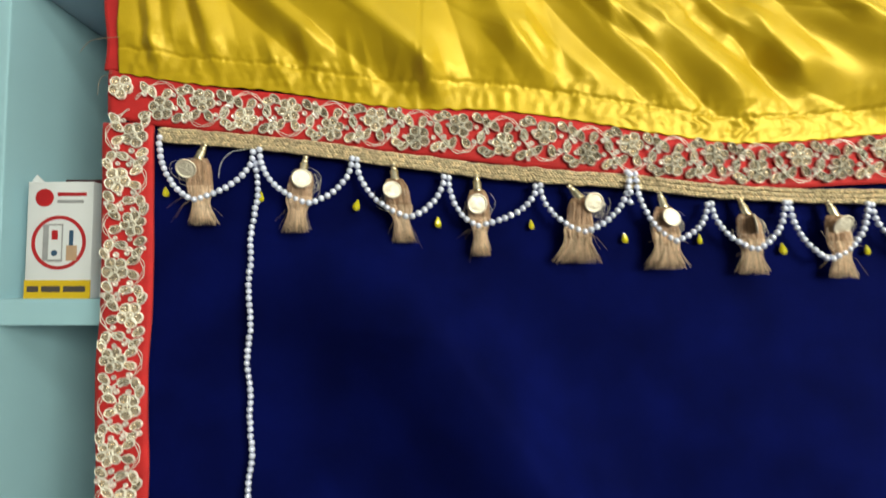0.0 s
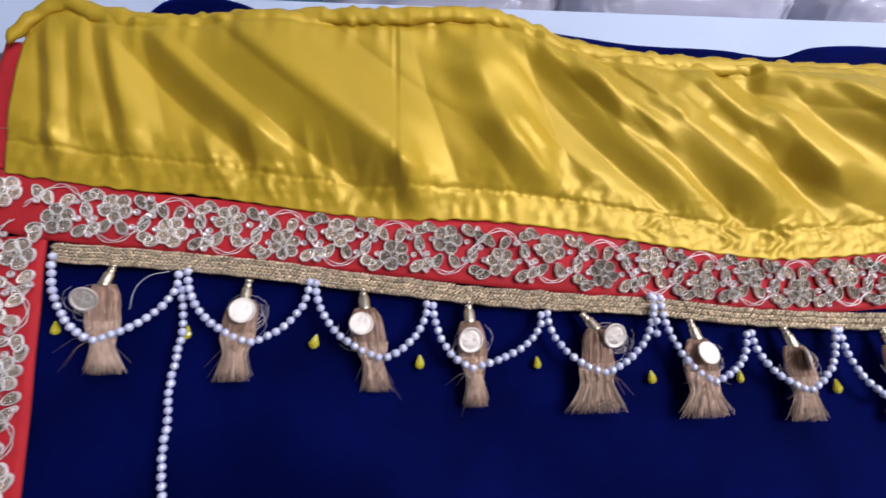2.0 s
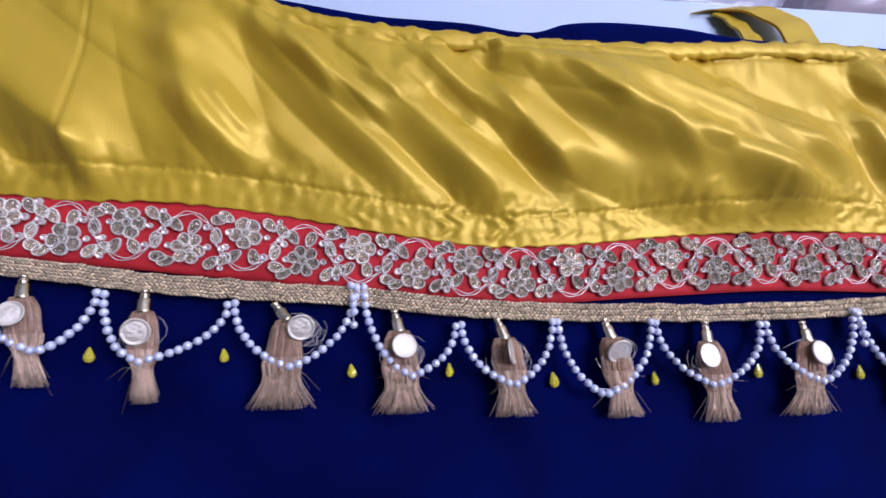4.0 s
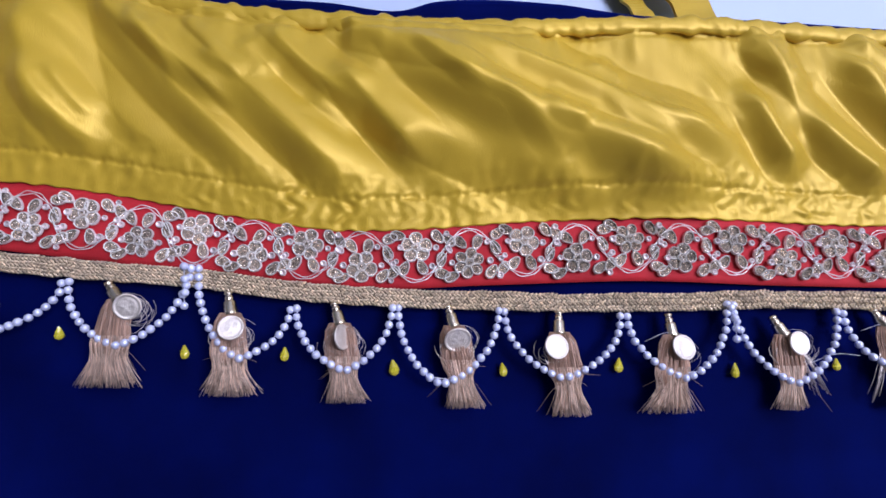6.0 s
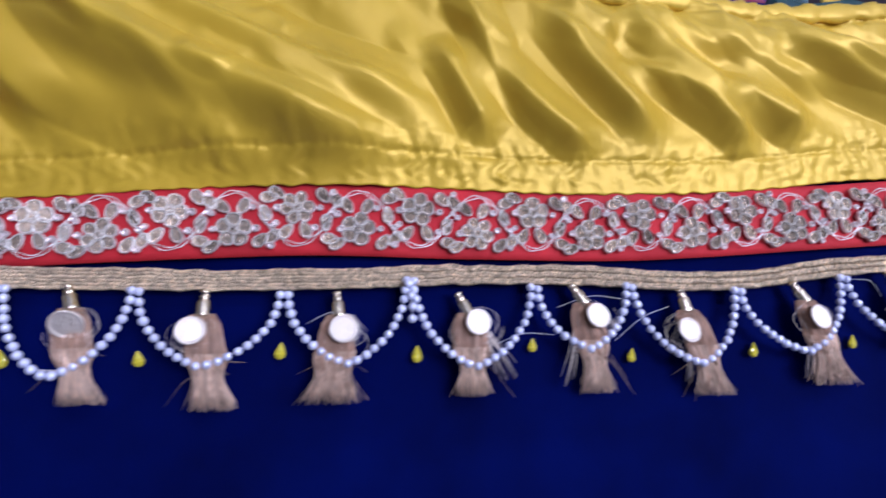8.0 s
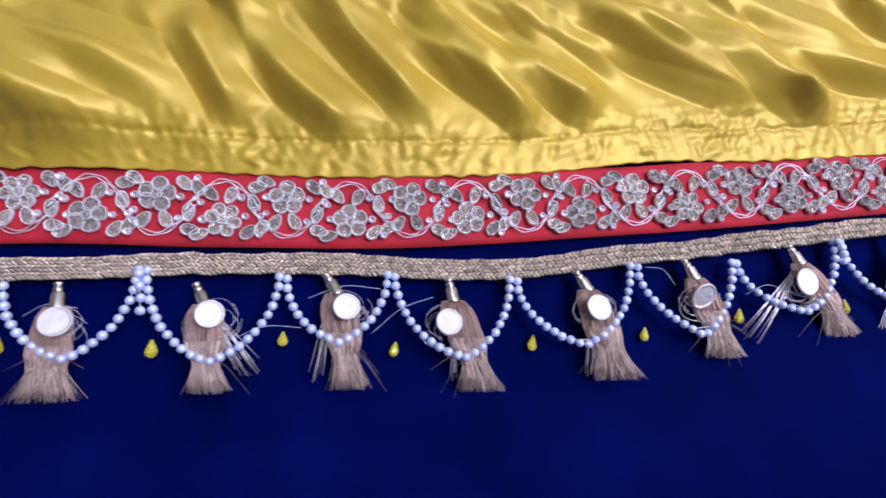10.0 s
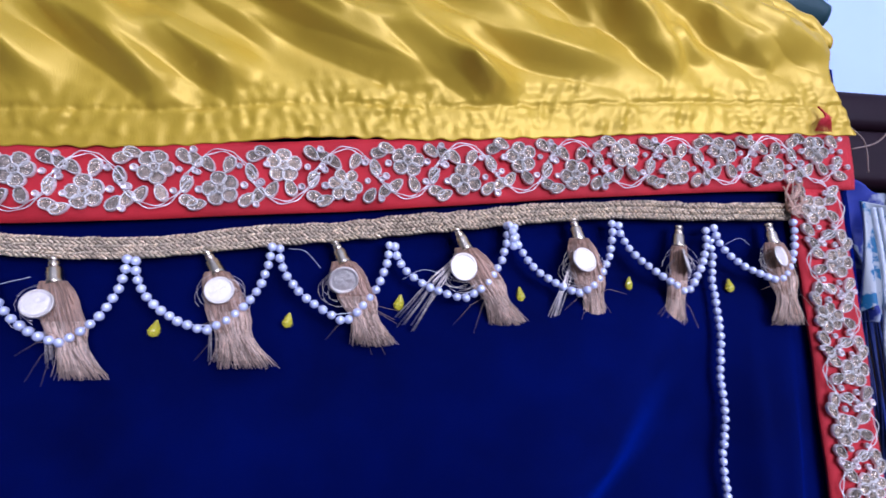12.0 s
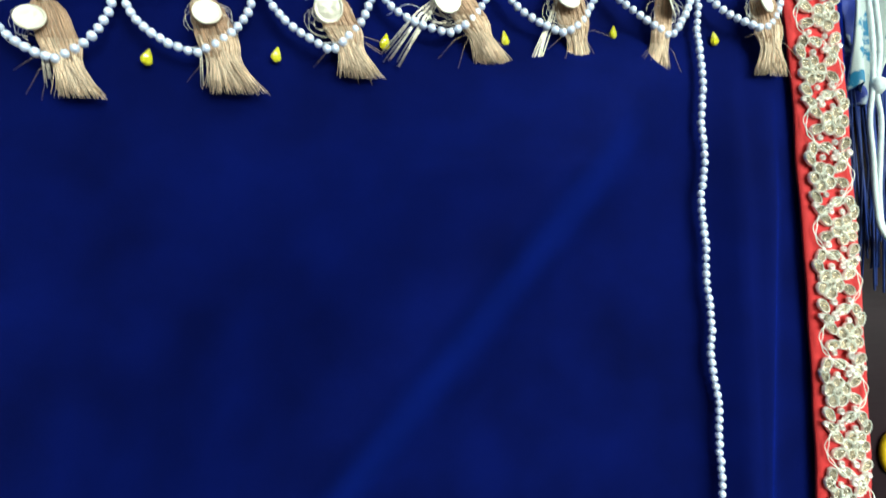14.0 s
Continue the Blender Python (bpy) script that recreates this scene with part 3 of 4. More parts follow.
def top_border():
    b = border("zari_border", (0.705, -0.003, 1.18), "red cotton border with silver-gold flower embroidery")
    x, v = np.meshgrid(np.linspace(-0.008, 1.424, 300), np.linspace(0, 1, 12), indexing="ij")
    z = spline(BOT, x) + (spline(TOP, x) - spline(BOT, x)) * v
    part("ribbon", *slab(x, -0.0032 - 0.0008 * wave(x + z, 51, 0.08) - 0.0006 * (1 - (2 * v - 1) ** 4), z, 0.0028), RED, b, "red cotton ribbon")
    rng = random.Random(5)
    for k in range(-1, 40):
        s0 = 0.031 + 0.03495 * (k + float(np.interp(k, (-1, 0, 5, 10, 15, 23, 29, 36), (0, 0.15, 0.10, 0.05, -0.05, -0.06, -0.13, -0.06))))

        def place(s, v, s0=s0):
            x = min(max(s0 + s, 0.0035), 1.4195)
            lo, hi = float(spline(BOT, x)), float(spline(TOP, x))
            slope = (float(spline(TOP, x + 0.01)) - float(spline(TOP, x - 0.01))) / 0.02
            return pose(x, -0.0052, (lo + hi) / 2 + v * (hi - lo) / 0.0415) @ pose(0, 0, 0, 90, 0, 0) @ pose(0, 0, 0, 0, 0, math.degrees(math.atan(slope))) @ Matrix.Scale(1.12, 4)

        stitch_cell(b, place, 1 if k % 2 == 0 else -1, rng, k < 0)


def side_border(x0, lean, bend, first, flip0, label, top):
    b = border("zari_border", (x0, -0.003, 0.56), label)
    z, v = np.meshgrid(np.linspace(0.56, top, 120), np.linspace(-1, 1, 10), indexing="ij")
    mid = x0 + lean * (top - z) - bend * np.clip((z - 1.0) / 0.19, 0, 1) + 0.0010 * wave(z, 61, 0.12)
    part("ribbon", *slab(mid + 0.0205 * v, -0.0026 - 0.0007 * wave(z, 62, 0.09) - 0.0006 * (1 - v**4), z, 0.0024), RED, b, "red cotton ribbon")
    rng = random.Random(int(x0 * 100) + 9)
    k = 0
    while first - 0.03595 * k > 0.58:
        s0 = first - 0.03595 * k

        def place(s, v, s0=s0):
            return pose(x0 + lean * (top - s0 + s) - bend * min(1, max(0, (s0 - s - 1.0) / 0.19)) + 1.02 * v, -0.0048, s0 - s, 90, 0, 0) @ pose(0, 0, 0, 0, 0, -90) @ Matrix.Scale(1.17, 4)

        stitch_cell(b, place, flip0 if k % 2 == 0 else -flip0, rng)
        k += 1


top_border()
side_border(0.0095, 0.006, 0, 1.195, -1, "upright red cotton border with silver-gold flower embroidery", 1.206)
side_border(1.4010, 0.016, 0.0085, 1.177, 1, "upright red cotton border with silver-gold flowers beside the blue print", 1.192)


def braid():
    b = thing("gold_braid", (0.70, -0.003, 1.15), label="woven dull gold braid sewn under the red border", category="trim")
    nx = 700
    u, v = np.meshgrid(np.linspace(0, 1, nx), np.linspace(0, 1, 8), indexing="ij")
    x = 0.034 + 1.336 * u
    wide = 0.0118 + 0.0006 * wave(x, 71, 0.1)
    z = spline(BRAID_LINE, x) + wide * v + 0.0004 * wave(x, 72, 0.02)
    part("braid_strip", *slab(x, -0.0042 - 0.0005 * (1 - (2 * v - 1) ** 6) - 0.0006 * wave(x, 73, 0.07), z, 0.0030), BRAID, b, "dark woven ground of the braid")
    # plaited yarn in six rows that lean by turns
    rng = np.random.RandomState(17)
    rings, sides = 5, 6
    turn = np.linspace(0, 2 * math.pi, sides, endpoint=False)
    shape = np.array([(-math.cos(math.pi * k / (rings - 1)), max(0.12, math.sin(math.pi * k / (rings - 1))) * math.cos(a), max(0.12, math.sin(math.pi * k / (rings - 1))) * math.sin(a))
                      for k in range(rings) for a in turn])
    quads = [[k * sides + j, k * sides + (j + 1) % sides, (k + 1) * sides + (j + 1) % sides, (k + 1) * sides + j] for k in range(rings - 1) for j in range(sides)]
    verts, faces = [], []
    for row in range(6):
        for k in range(500):
            cx = 0.0358 + 0.00266 * (k + 0.5 * (row % 2)) + rng.uniform(-0.0003, 0.0003)
            tilt = math.radians((34 if row % 2 else -34) + rng.uniform(-7, 7)) + math.atan(float(spline(BRAID_LINE, cx + 0.004) - spline(BRAID_LINE, cx - 0.004)) / 0.008)
            cz = float(spline(BRAID_LINE, cx) + 0.0004 * wave(np.array(cx), 72, 0.02)) + (0.0118 + 0.0006 * float(wave(np.array(cx), 71, 0.1))) * (row + 0.5) / 6
            lx, ly, lz = shape[:, 0] * 0.0019, shape[:, 1] * 0.0009, shape[:, 2] * 0.00100
            at = len(verts)
            depth = -0.0048 - 0.0006 * float(wave(np.array(cx), 73, 0.07)) - rng.uniform(0, 0.0004)
            verts += np.stack([cx + lx * math.cos(tilt) - lz * math.sin(tilt), depth + ly + 0.0005 * shape[:, 0], cz + lx * math.sin(tilt) + lz * math.cos(tilt)], 1).tolist()
            faces += [[i + at for i in q] for q in quads]
    part("plaited_yarn", verts, faces, BRAID_GOLD, b, "dull gold metallic yarn plaited in chevrons", kind="stuff")
    # frayed knot at the end
    rng = random.Random(3)
    bits = [tube([(1.366, -0.006, 1.176), (1.368 + rng.uniform(-0.006, 0.008), -0.010, 1.178 + rng.uniform(-0.006, 0.012)),
                  (1.370 + rng.uniform(-0.008, 0.010), -0.009, 1.180 + rng.uniform(-0.010, 0.016))], 0.0007, 4) for _ in range(26)]
    part("frayed_end", *join(*bits), SILK_BROWN_SHADED, b, "frayed end of the braid", kind="stuff")


braid()

# ---- pearls, tassels, drops ----
BEAD_R = 0.00252
bead_bm = bmesh.new()
bmesh.ops.create_icosphere(bead_bm, subdivisions=3, radius=BEAD_R)
BEAD = bpy.data.meshes.new("pearl")
bead_bm.to_mesh(BEAD)
bead_bm.free()
BEAD.materials.append(PEARL)
BEAD.shade_smooth()


def string_beads(parent, points, rng):
    pts, far = curve_points(points, 90)
    count = max(4, int(far / (2 * BEAD_R * 1.01)))
    pts, _ = curve_points(points, count)
    for p in pts:
        m = pose(p[0] + rng.uniform(-0.0003, 0.0003), p[1] + rng.uniform(-0.0003, 0.0003), p[2] + rng.uniform(-0.0002, 0.0002))
        piece("pearl", BEAD, parent, m @ Matrix.Scale(rng.uniform(0.95, 1.05), 4))
    part("thread", *tube([tuple(p) for p in pts[::3]] + [tuple(pts[-1])], 0.0003, 4), WHITE_THREAD, parent)


SWAG_RNG = random.Random(12)


def swag(xa, za, xl, zl, xb, zb, round_=0.62):
    """A pearl loop from one junction down past a low point to the next."""
    t = thing("pearl_swag", (xl, -0.009, zl), label="loop of small blue-white pearls hanging under gold braid", category="pearl string", group="pearl loops under the braid")
    pts = []
    for k in range(25):
        q = k / 24 * math.pi
        c, s = math.cos(q), math.sin(q)
        if q <= math.pi / 2:
            e, lin, top, x0 = c, 1 - 2 * q / math.pi, za, xa
        else:
            e, lin, top, x0 = -c, 2 * q / math.pi - 1, zb, xb
        down = s * round_ + (1 - lin) * (1 - round_)
        x = xl + (x0 - xl) * e
        pts.append((x, -0.0060 - 0.0045 * math.sin(q) ** 1.5, top + (zl - top) * down))
    string_beads(t, pts, SWAG_RNG)


swag(0.0362, 1.193, 0.066, 1.142, 0.1115, 1.181)
swag(0.1165, 1.183, 0.158, 1.139, 0.1910, 1.176)
swag(0.1950, 1.175, 0.237, 1.128, 0.2645, 1.161)
swag(0.2685, 1.160, 0.291, 1.121, 0.3385, 1.153)
swag(0.3425, 1.154, 0.377, 1.116, 0.4145, 1.163)
swag(0.4195, 1.163, 0.448, 1.109, 0.4765, 1.138)
swag(0.4805, 1.139, 0.512, 1.102, 0.5395, 1.140)
swag(0.5435, 1.140, 0.571, 1.094, 0.6065, 1.139)
swag(0.6105, 1.138, 0.646, 1.098, 0.6850, 1.136)
swag(0.6895, 1.136, 0.724, 1.098, 0.7555, 1.144)
swag(0.7600, 1.144, 0.795, 1.095, 0.8295, 1.140)
swag(0.8335, 1.139, 0.863, 1.104, 0.8890, 1.141)
swag(0.8935, 1.140, 0.932, 1.094, 0.9600, 1.138)
swag(0.9645, 1.137, 1.003, 1.100, 1.0345, 1.146)
swag(1.0390, 1.145, 1.076, 1.104, 1.1005, 1.148, 0.35)
swag(1.1040, 1.147, 1.144, 1.117, 1.1720, 1.161)
swag(1.1765, 1.160, 1.216, 1.120, 1.2400, 1.164)
swag(1.2445, 1.163, 1.286, 1.121, 1.3050, 1.161, 0.12)
swag(1.3110, 1.163, 1.352, 1.129, 1.3700, 1.168)


def knot_row(x, z0, z1):
    """A short doubled row of pearls where two loops meet."""
    t = thing("pearl_knot", (x, -0.008, z1), label="short doubled row of pearls where two loops meet", category="pearl string")
    string_beads(t, [(x - 0.001, -0.0085, z0), (x + 0.0008, -0.0095, (z0 + z1) / 2), (x + 0.0012, -0.0090, z1)], SWAG_RNG)


knot_row(0.4125, 1.164, 1.140)
knot_row(0.7580, 1.142, 1.122)
knot_row(1.1735, 1.161, 1.148)


def pearl_drop(line, label):
    t = thing("pearl_strand", (line[0][0], -0.006, line[0][1]), label=label, category="pearl string")
    zs = np.linspace(line[0][1], 0.60, 44)
    pts = [(float(spline([(-b, a) for a, b in line], np.array(-q))) + 0.0010 * math.sin(q * 122) + 0.0009 * math.sin(q * 67), -0.0035 - float(velvet_depth(np.array(line[0][0]), np.array(q))), q) for q in zs]
    string_beads(t, pts, SWAG_RNG)


pearl_drop([(0.1140, 1.172), (0.1118, 1.12), (0.1108, 1.06), (0.1112, 1.0), (0.1130, 0.92), (0.114, 0.6)], "long straight strand of small pearls beside the red border")
pearl_drop([(1.3085, 1.155), (1.3090, 1.05), (1.3085, 0.97), (1.3120, 0.90), (1.311, 0.6)], "long straight strand of small pearls over folded velvet")


def coin_mesh():
    n, verts, faces = 28, [], []
    rings = ((1.0, 0.0), (1.0, 0.10), (0.95, 0.13), (0.87, 0.12), (0.84, 0.07), (0.74, 0.08), (0.64, 0.08), (0.54, 0.09), (0.44, 0.09), (0.33, 0.10), (0.22, 0.10), (0.11, 0.10))
    for k, (r, h) in enumerate(rings):
        for j in range(n):
            a = 2 * math.pi * j / n
            bumpy = 0.05 * noise.noise(Vector((r * math.cos(a) * 4.5, r * math.sin(a) * 4.5, 2.3))) if k > 4 else 0
            verts.append((r * math.cos(a), r * math.sin(a), h + bumpy))
    verts += [(0, 0, 0.10), (0, 0, 0.0)]
    for k in range(len(rings) - 1):
        faces += [[k * n + j, k * n + (j + 1) % n, (k + 1) * n + (j + 1) % n, (k + 1) * n + j] for j in range(n)]
    last = (len(rings) - 1) * n
    faces += [[last + j, last + (j + 1) % n, len(verts) - 2] for j in range(n)] + [[(j + 1) % n, j, len(verts) - 1] for j in range(n)]
    return mesh("coin", verts, faces, COIN)


COIN_MESH = coin_mesh()


def brush(start, end, half, count, rng, belly=0.0108):
    """Silk threads from the cap over a swollen head and a bound waist to a flared, ragged end."""
    a, b = Vector(start), Vector(end)
    sections, sides = 10, 10

    def girth(s):
        return 0.0034 * (1 - s) + belly * 0.66 * math.exp(-((s - 0.30) / 0.30) ** 4) + half * 0.90 * max(0.0, s - 0.25) ** 1.3 / 0.688

    def solid(s0, s1, scale):
        rings = []
        for k in range(sections):
            s = s0 + (s1 - s0) * k / (sections - 1)
            c = a.lerp(b, s) + Vector((0, -0.0024 * math.sin(math.pi * s), 0))
            rings += [c + Vector((girth(s) * scale * math.cos(q), 0.0030 * math.sin(q) * (1 - 0.4 * s), 0)) for q in (2 * math.pi * j / sides for j in range(sides))]
        faces = [[k * sides + j, k * sides + (j + 1) % sides, (k + 1) * sides + (j + 1) % sides, (k + 1) * sides + j] for k in range(sections - 1) for j in range(sides)]
        return rings, faces + [list(range(sides))[::-1], [(sections - 1) * sides + j for j in range(sides)]]

    def strands(many, s0, s1, thin, thick, stray):
        out = []
        for _ in range(many):
            u, d = rng.uniform(-1, 1), rng.uniform(0.2, 1.0)
            reach, splay, kink = s1 * rng.uniform(0.90, 1.03), rng.gauss(0, stray), rng.uniform(0, 6.3)
            line = []
            for k in range(7):
                s = s0 + (reach - s0) * k / 6
                c = a.lerp(b, s)
                sway = 0.0005 * math.sin(kink + 5 * s)
                line.append((c.x + u * girth(s) + splay * half * max(0, s - 0.4) ** 2 * 2.8 + sway, c.y - 0.0024 * math.sin(math.pi * min(s, 1)) - 0.0034 * d * math.sqrt(max(0, 1 - u * u)) - 0.0006, c.z + 0.3 * sway))
            out.append(tube(line, rng.uniform(thin, thick), 3))
        return out

    head = join(solid(0.0, 0.62, 0.96), *strands(int(count * 0.45), 0.0, 0.64, 0.00018, 0.00034, 0.05))
    skirt = join(solid(0.50, 0.88, 0.80), *strands(count, 0.42, 1.0, 0.00011, 0.00024, 0.18))
    return head, skirt


def loose_strands(start, tuft, many, rng):
    """A few stiff silver threads that stick out by themselves."""
    bits = []
    for k in range(many):
        s, e = Vector(start), Vector((tuft[0] + rng.uniform(-1, 1) * tuft[2], -0.0045, tuft[1] + rng.uniform(-0.004, 0.006)))
        mid = s.lerp(e, 0.5) + Vector((rng.uniform(-0.0015, 0.0015), -0.0035, 0.0025))
        bits.append(tube([s, mid, s.lerp(e, 0.8) + Vector((0, -0.002, 0.0008)), e], rng.uniform(0.00022, 0.00034), 4))
    return join(*bits)


def tassel(n, cap, coin, tip, half, size=0.0092, turn=10, nod=-8, tuft=None, wisps=4, belly=0.0108):
    rng = random.Random(100 + n)
    t = thing("tassel", (cap[0], -0.006, cap[1]), label="dusty tan silk tassel with brass cap and stamped coin", category="tassel", group="tassels under the gold braid")
    way = Vector((0.6 * (coin[0] - cap[0]) + 0.25 * (tip[0] - cap[0]), -0.002, 0.7 * (coin[1] - cap[1]) + 0.1 * (tip[1] - cap[1]))).normalized()
    base = Vector((cap[0], -0.0055, cap[1] + 0.001))
    part("cap", *lathe([(0, 0.0014), (0.0005, 0.0026), (0.0020, 0.0027), (0.0025, 0.0021), (0.0031, 0.0021), (0.0035, 0.0027), (0.0050, 0.0028), (0.0056, 0.0024), (0.0061, 0.0033),
                        (0.0066, 0.0037), (0.0125, 0.0041), (0.0131, 0.0045), (0.0148, 0.0046), (0.0150, 0.0036)], base, way, 18), BRASS, t, "pale brass bell cap")
    neck = base + way * 0.0135
    end = Vector((tip[0], -0.0038, tip[1]))
    head, skirt = brush(neck, end, half, 330, rng, belly)
    part("silk_head", *head, SILK_BROWN_SHADED, t, "brown silk floss swelling under the cap", kind="stuff")
    part("silk_skirt", *skirt, SILK, t, "dusty tan silk threads, cut ragged", kind="stuff")
    if tuft:
        part("silver_threads", *loose_strands(neck, tuft, 5 + int(1500 * tuft[2]), rng), SILVER_THREAD, t, "stiff silver threads sticking out", kind="stuff")
    ob = piece("coin", COIN_MESH, t, pose(coin[0], -0.0140, coin[1], 90 + nod, 0, turn) @ Matrix.Scale(0.84 * size, 4))
    tagged(ob, label="round stamped silver coin")
    # loose loops and wisps of thread
    bits = []
    for _ in range(15):
        cx, cz = coin[0] + rng.uniform(-0.004, 0.004), coin[1] - rng.uniform(-0.001, 0.008)
        r, a0 = rng.uniform(0.006, 0.0125), rng.uniform(0, 6.3)
        bits.append(tube([(cx + r * math.cos(a0 + q * 0.42), -0.0090 - 0.0015 * math.sin(q), cz + 0.8 * r * math.sin(a0 + q * 0.42)) for q in range(9)], 0.00016, 3))
    part("thread_tangle", *join(*bits), SILVER_THREAD, t, "tangled loops of silvery thread round the coin", kind="stuff")
    bits = []
    for _ in range(wisps):
        a = rng.uniform(-1, 1)
        s = Vector((tip[0] * 0.5 + coin[0] * 0.5, -0.0085, (tip[1] + coin[1]) / 2))
        e = s + Vector((0.018 * a + 0.006 * (1 if a > 0 else -1), -0.001, rng.uniform(-0.026, 0.004)))
        bits.append(tube([s, s.lerp(e, 0.5) + Vector((0, -0.002, 0.003)), e], 0.00016, 3))
    part("loose_thread", *join(*bits), HAIR, t, "fine loose tan threads", kind="stuff")


tassel(1, (0.073, 1.187), (0.062, 1.166), (0.073, 1.123), 0.0115, nod=30, turn=8)
tassel(2, (0.154, 1.177), (0.153, 1.158), (0.146, 1.117), 0.0105)
tassel(3, (0.224, 1.171), (0.224, 1.149), (0.234, 1.109), 0.0085, 0.0088, nod=-18)
tassel(4, (0.291, 1.162), (0.291, 1.138), (0.295, 1.098), 0.0072, 0.0094, nod=12, belly=0.0085)
tassel(5, (0.365, 1.153), (0.383, 1.139), (0.371, 1.092), 0.0190, 0.0094, nod=16)
tassel(6, (0.438, 1.148), (0.444, 1.127), (0.443, 1.087), 0.0168, 0.0090, nod=-18)
tassel(7, (0.503, 1.142), (0.510, 1.122), (0.513, 1.083), 0.0130, 0.0092, turn=62, nod=-8)
tassel(8, (0.574, 1.141), (0.580, 1.121), (0.585, 1.080), 0.0115, 0.0100, nod=32)
tassel(9, (0.645, 1.138), (0.641, 1.117), (0.652, 1.075), 0.0125, 0.0092, nod=-14, wisps=7)
tassel(10, (0.716, 1.137), (0.721, 1.117), (0.714, 1.077), 0.0170, 0.0094, nod=-14, wisps=7)
tassel(11, (0.785, 1.136), (0.796, 1.120), (0.794, 1.079), 0.0105, 0.0088, nod=-6, tuft=(0.814, 1.090, 0.008))
tassel(12, (0.854, 1.141), (0.867, 1.123), (0.869, 1.079), 0.0100, 0.0088, nod=-16, tuft=(0.850, 1.084, 0.004), wisps=8)
tassel(13, (0.924, 1.138), (0.923, 1.114), (0.943, 1.076), 0.0120, 0.0090, nod=-15, tuft=(0.926, 1.082, 0.002), wisps=6)
tassel(14, (1.000, 1.142), (1.010, 1.121), (1.023, 1.080), 0.0150, 0.0090, nod=-14, tuft=(1.006, 1.084, 0.003), wisps=6)
tassel(15, (1.069, 1.149), (1.075, 1.127), (1.093, 1.091), 0.0112, 0.0098, nod=30, wisps=6)
tassel(16, (1.140, 1.158), (1.143, 1.135), (1.173, 1.102), 0.0115, 0.0098, nod=-3, tuft=(1.110, 1.102, 0.006), wisps=6)
tassel(17, (1.214, 1.166), (1.217, 1.140), (1.229, 1.099), 0.0090, 0.0093, nod=-18, tuft=(1.196, 1.094, 0.004), wisps=6)
tassel(18, (1.286, 1.163), (1.284, 1.140), (1.277, 1.097), 0.0088, 0.0096, turn=50, nod=-12, belly=0.0045)
tassel(19, (1.351, 1.166), (1.351, 1.144), (1.361, 1.101), 0.0120, 0.0082, turn=22, nod=-12)


def drop_mesh():
    n, verts, faces = 8, [], []
    for z, r in ((-0.0034, 0.0007), (-0.0028, 0.0017), (-0.0014, 0.0023), (0.0002, 0.0019), (0.0020, 0.0010), (0.0032, 0.0004)):
        verts += [(r * math.cos(2 * math.pi * (j + 0.5 * (z > 0)) / n), 0.75 * r * math.sin(2 * math.pi * (j + 0.5 * (z > 0)) / n), z) for j in range(n)]
    for k in range(5):
        faces += [[k * n + j, k * n + (j + 1) % n, (k + 1) * n + (j + 1) % n, (k + 1) * n + j] for j in range(n)]
    return mesh("crystal_drop", verts, faces + [list(range(n))[::-1], [5 * n + j for j in range(n)]], GEM, False)


DROP = drop_mesh()
DROP_RNG = random.Random(8)


def crystal_drop(x, z):
    ob = new("crystal_drop", DROP)
    ob.matrix_world = pose(x, 0.0002, z, 0, DROP_RNG.uniform(-14, 14), DROP_RNG.uniform(0, 45)) @ Matrix.Scale(DROP_RNG.uniform(1.2, 1.5), 4)
    tagged(ob, label="small faceted yellow crystal drop stitched on navy velvet", category="crystal", group="yellow crystal drops")


for gx, gz in ((0.039, 1.150), (0.116, 1.146), (0.194, 1.139), (0.260, 1.125), (0.336, 1.123), (0.412, 1.112), (0.473, 1.111), (0.541, 1.103), (0.610, 1.102),
               (0.685, 1.105), (0.762, 1.102), (0.831, 1.106), (0.893, 1.099), (0.974, 1.101), (1.044, 1.105), (1.107, 1.115), (1.181, 1.120), (1.253, 1.127), (1.324, 1.126)):
    crystal_drop(gx, gz)


def stray_thread(points, radius, material, label):
    pts, _ = curve_points(points, 16)
    v, f = tube([tuple(p) for p in pts], radius, 4)
    ob = part("stray_thread", v, f, material, None, label)
    tagged(ob, category="thread")


stray_thread([(0.084, -0.006, 1.160), (0.087, -0.008, 1.172), (0.095, -0.009, 1.180), (0.106, -0.007, 1.183)], 0.00025, WHITE_THREAD, "white sewing thread curved beside the pearls")
stray_thread([(0.004, -0.010, 1.274), (-0.006, -0.012, 1.272), (-0.020, -0.010, 1.270), (-0.029, -0.008, 1.262)], 0.0003, HAIR, "loose pale thread at the satin edge")
stray_thread([(-0.004, -0.006, 1.246), (-0.010, -0.010, 1.240), (-0.012, -0.010, 1.226)], 0.0002, HAIR, "loose pale thread at the border corner")
stray_thread([(1.426, -0.004, 1.238), (1.433, -0.006, 1.228), (1.434, -0.006, 1.205)], 0.0005, HAIR, "tan twisted thread at the border corner")
stray_thread([(1.424, -0.004, 1.222), (1.440, -0.008, 1.226), (1.456, -0.010, 1.240)], 0.0006, HAIR, "tan twisted thread end sticking out")
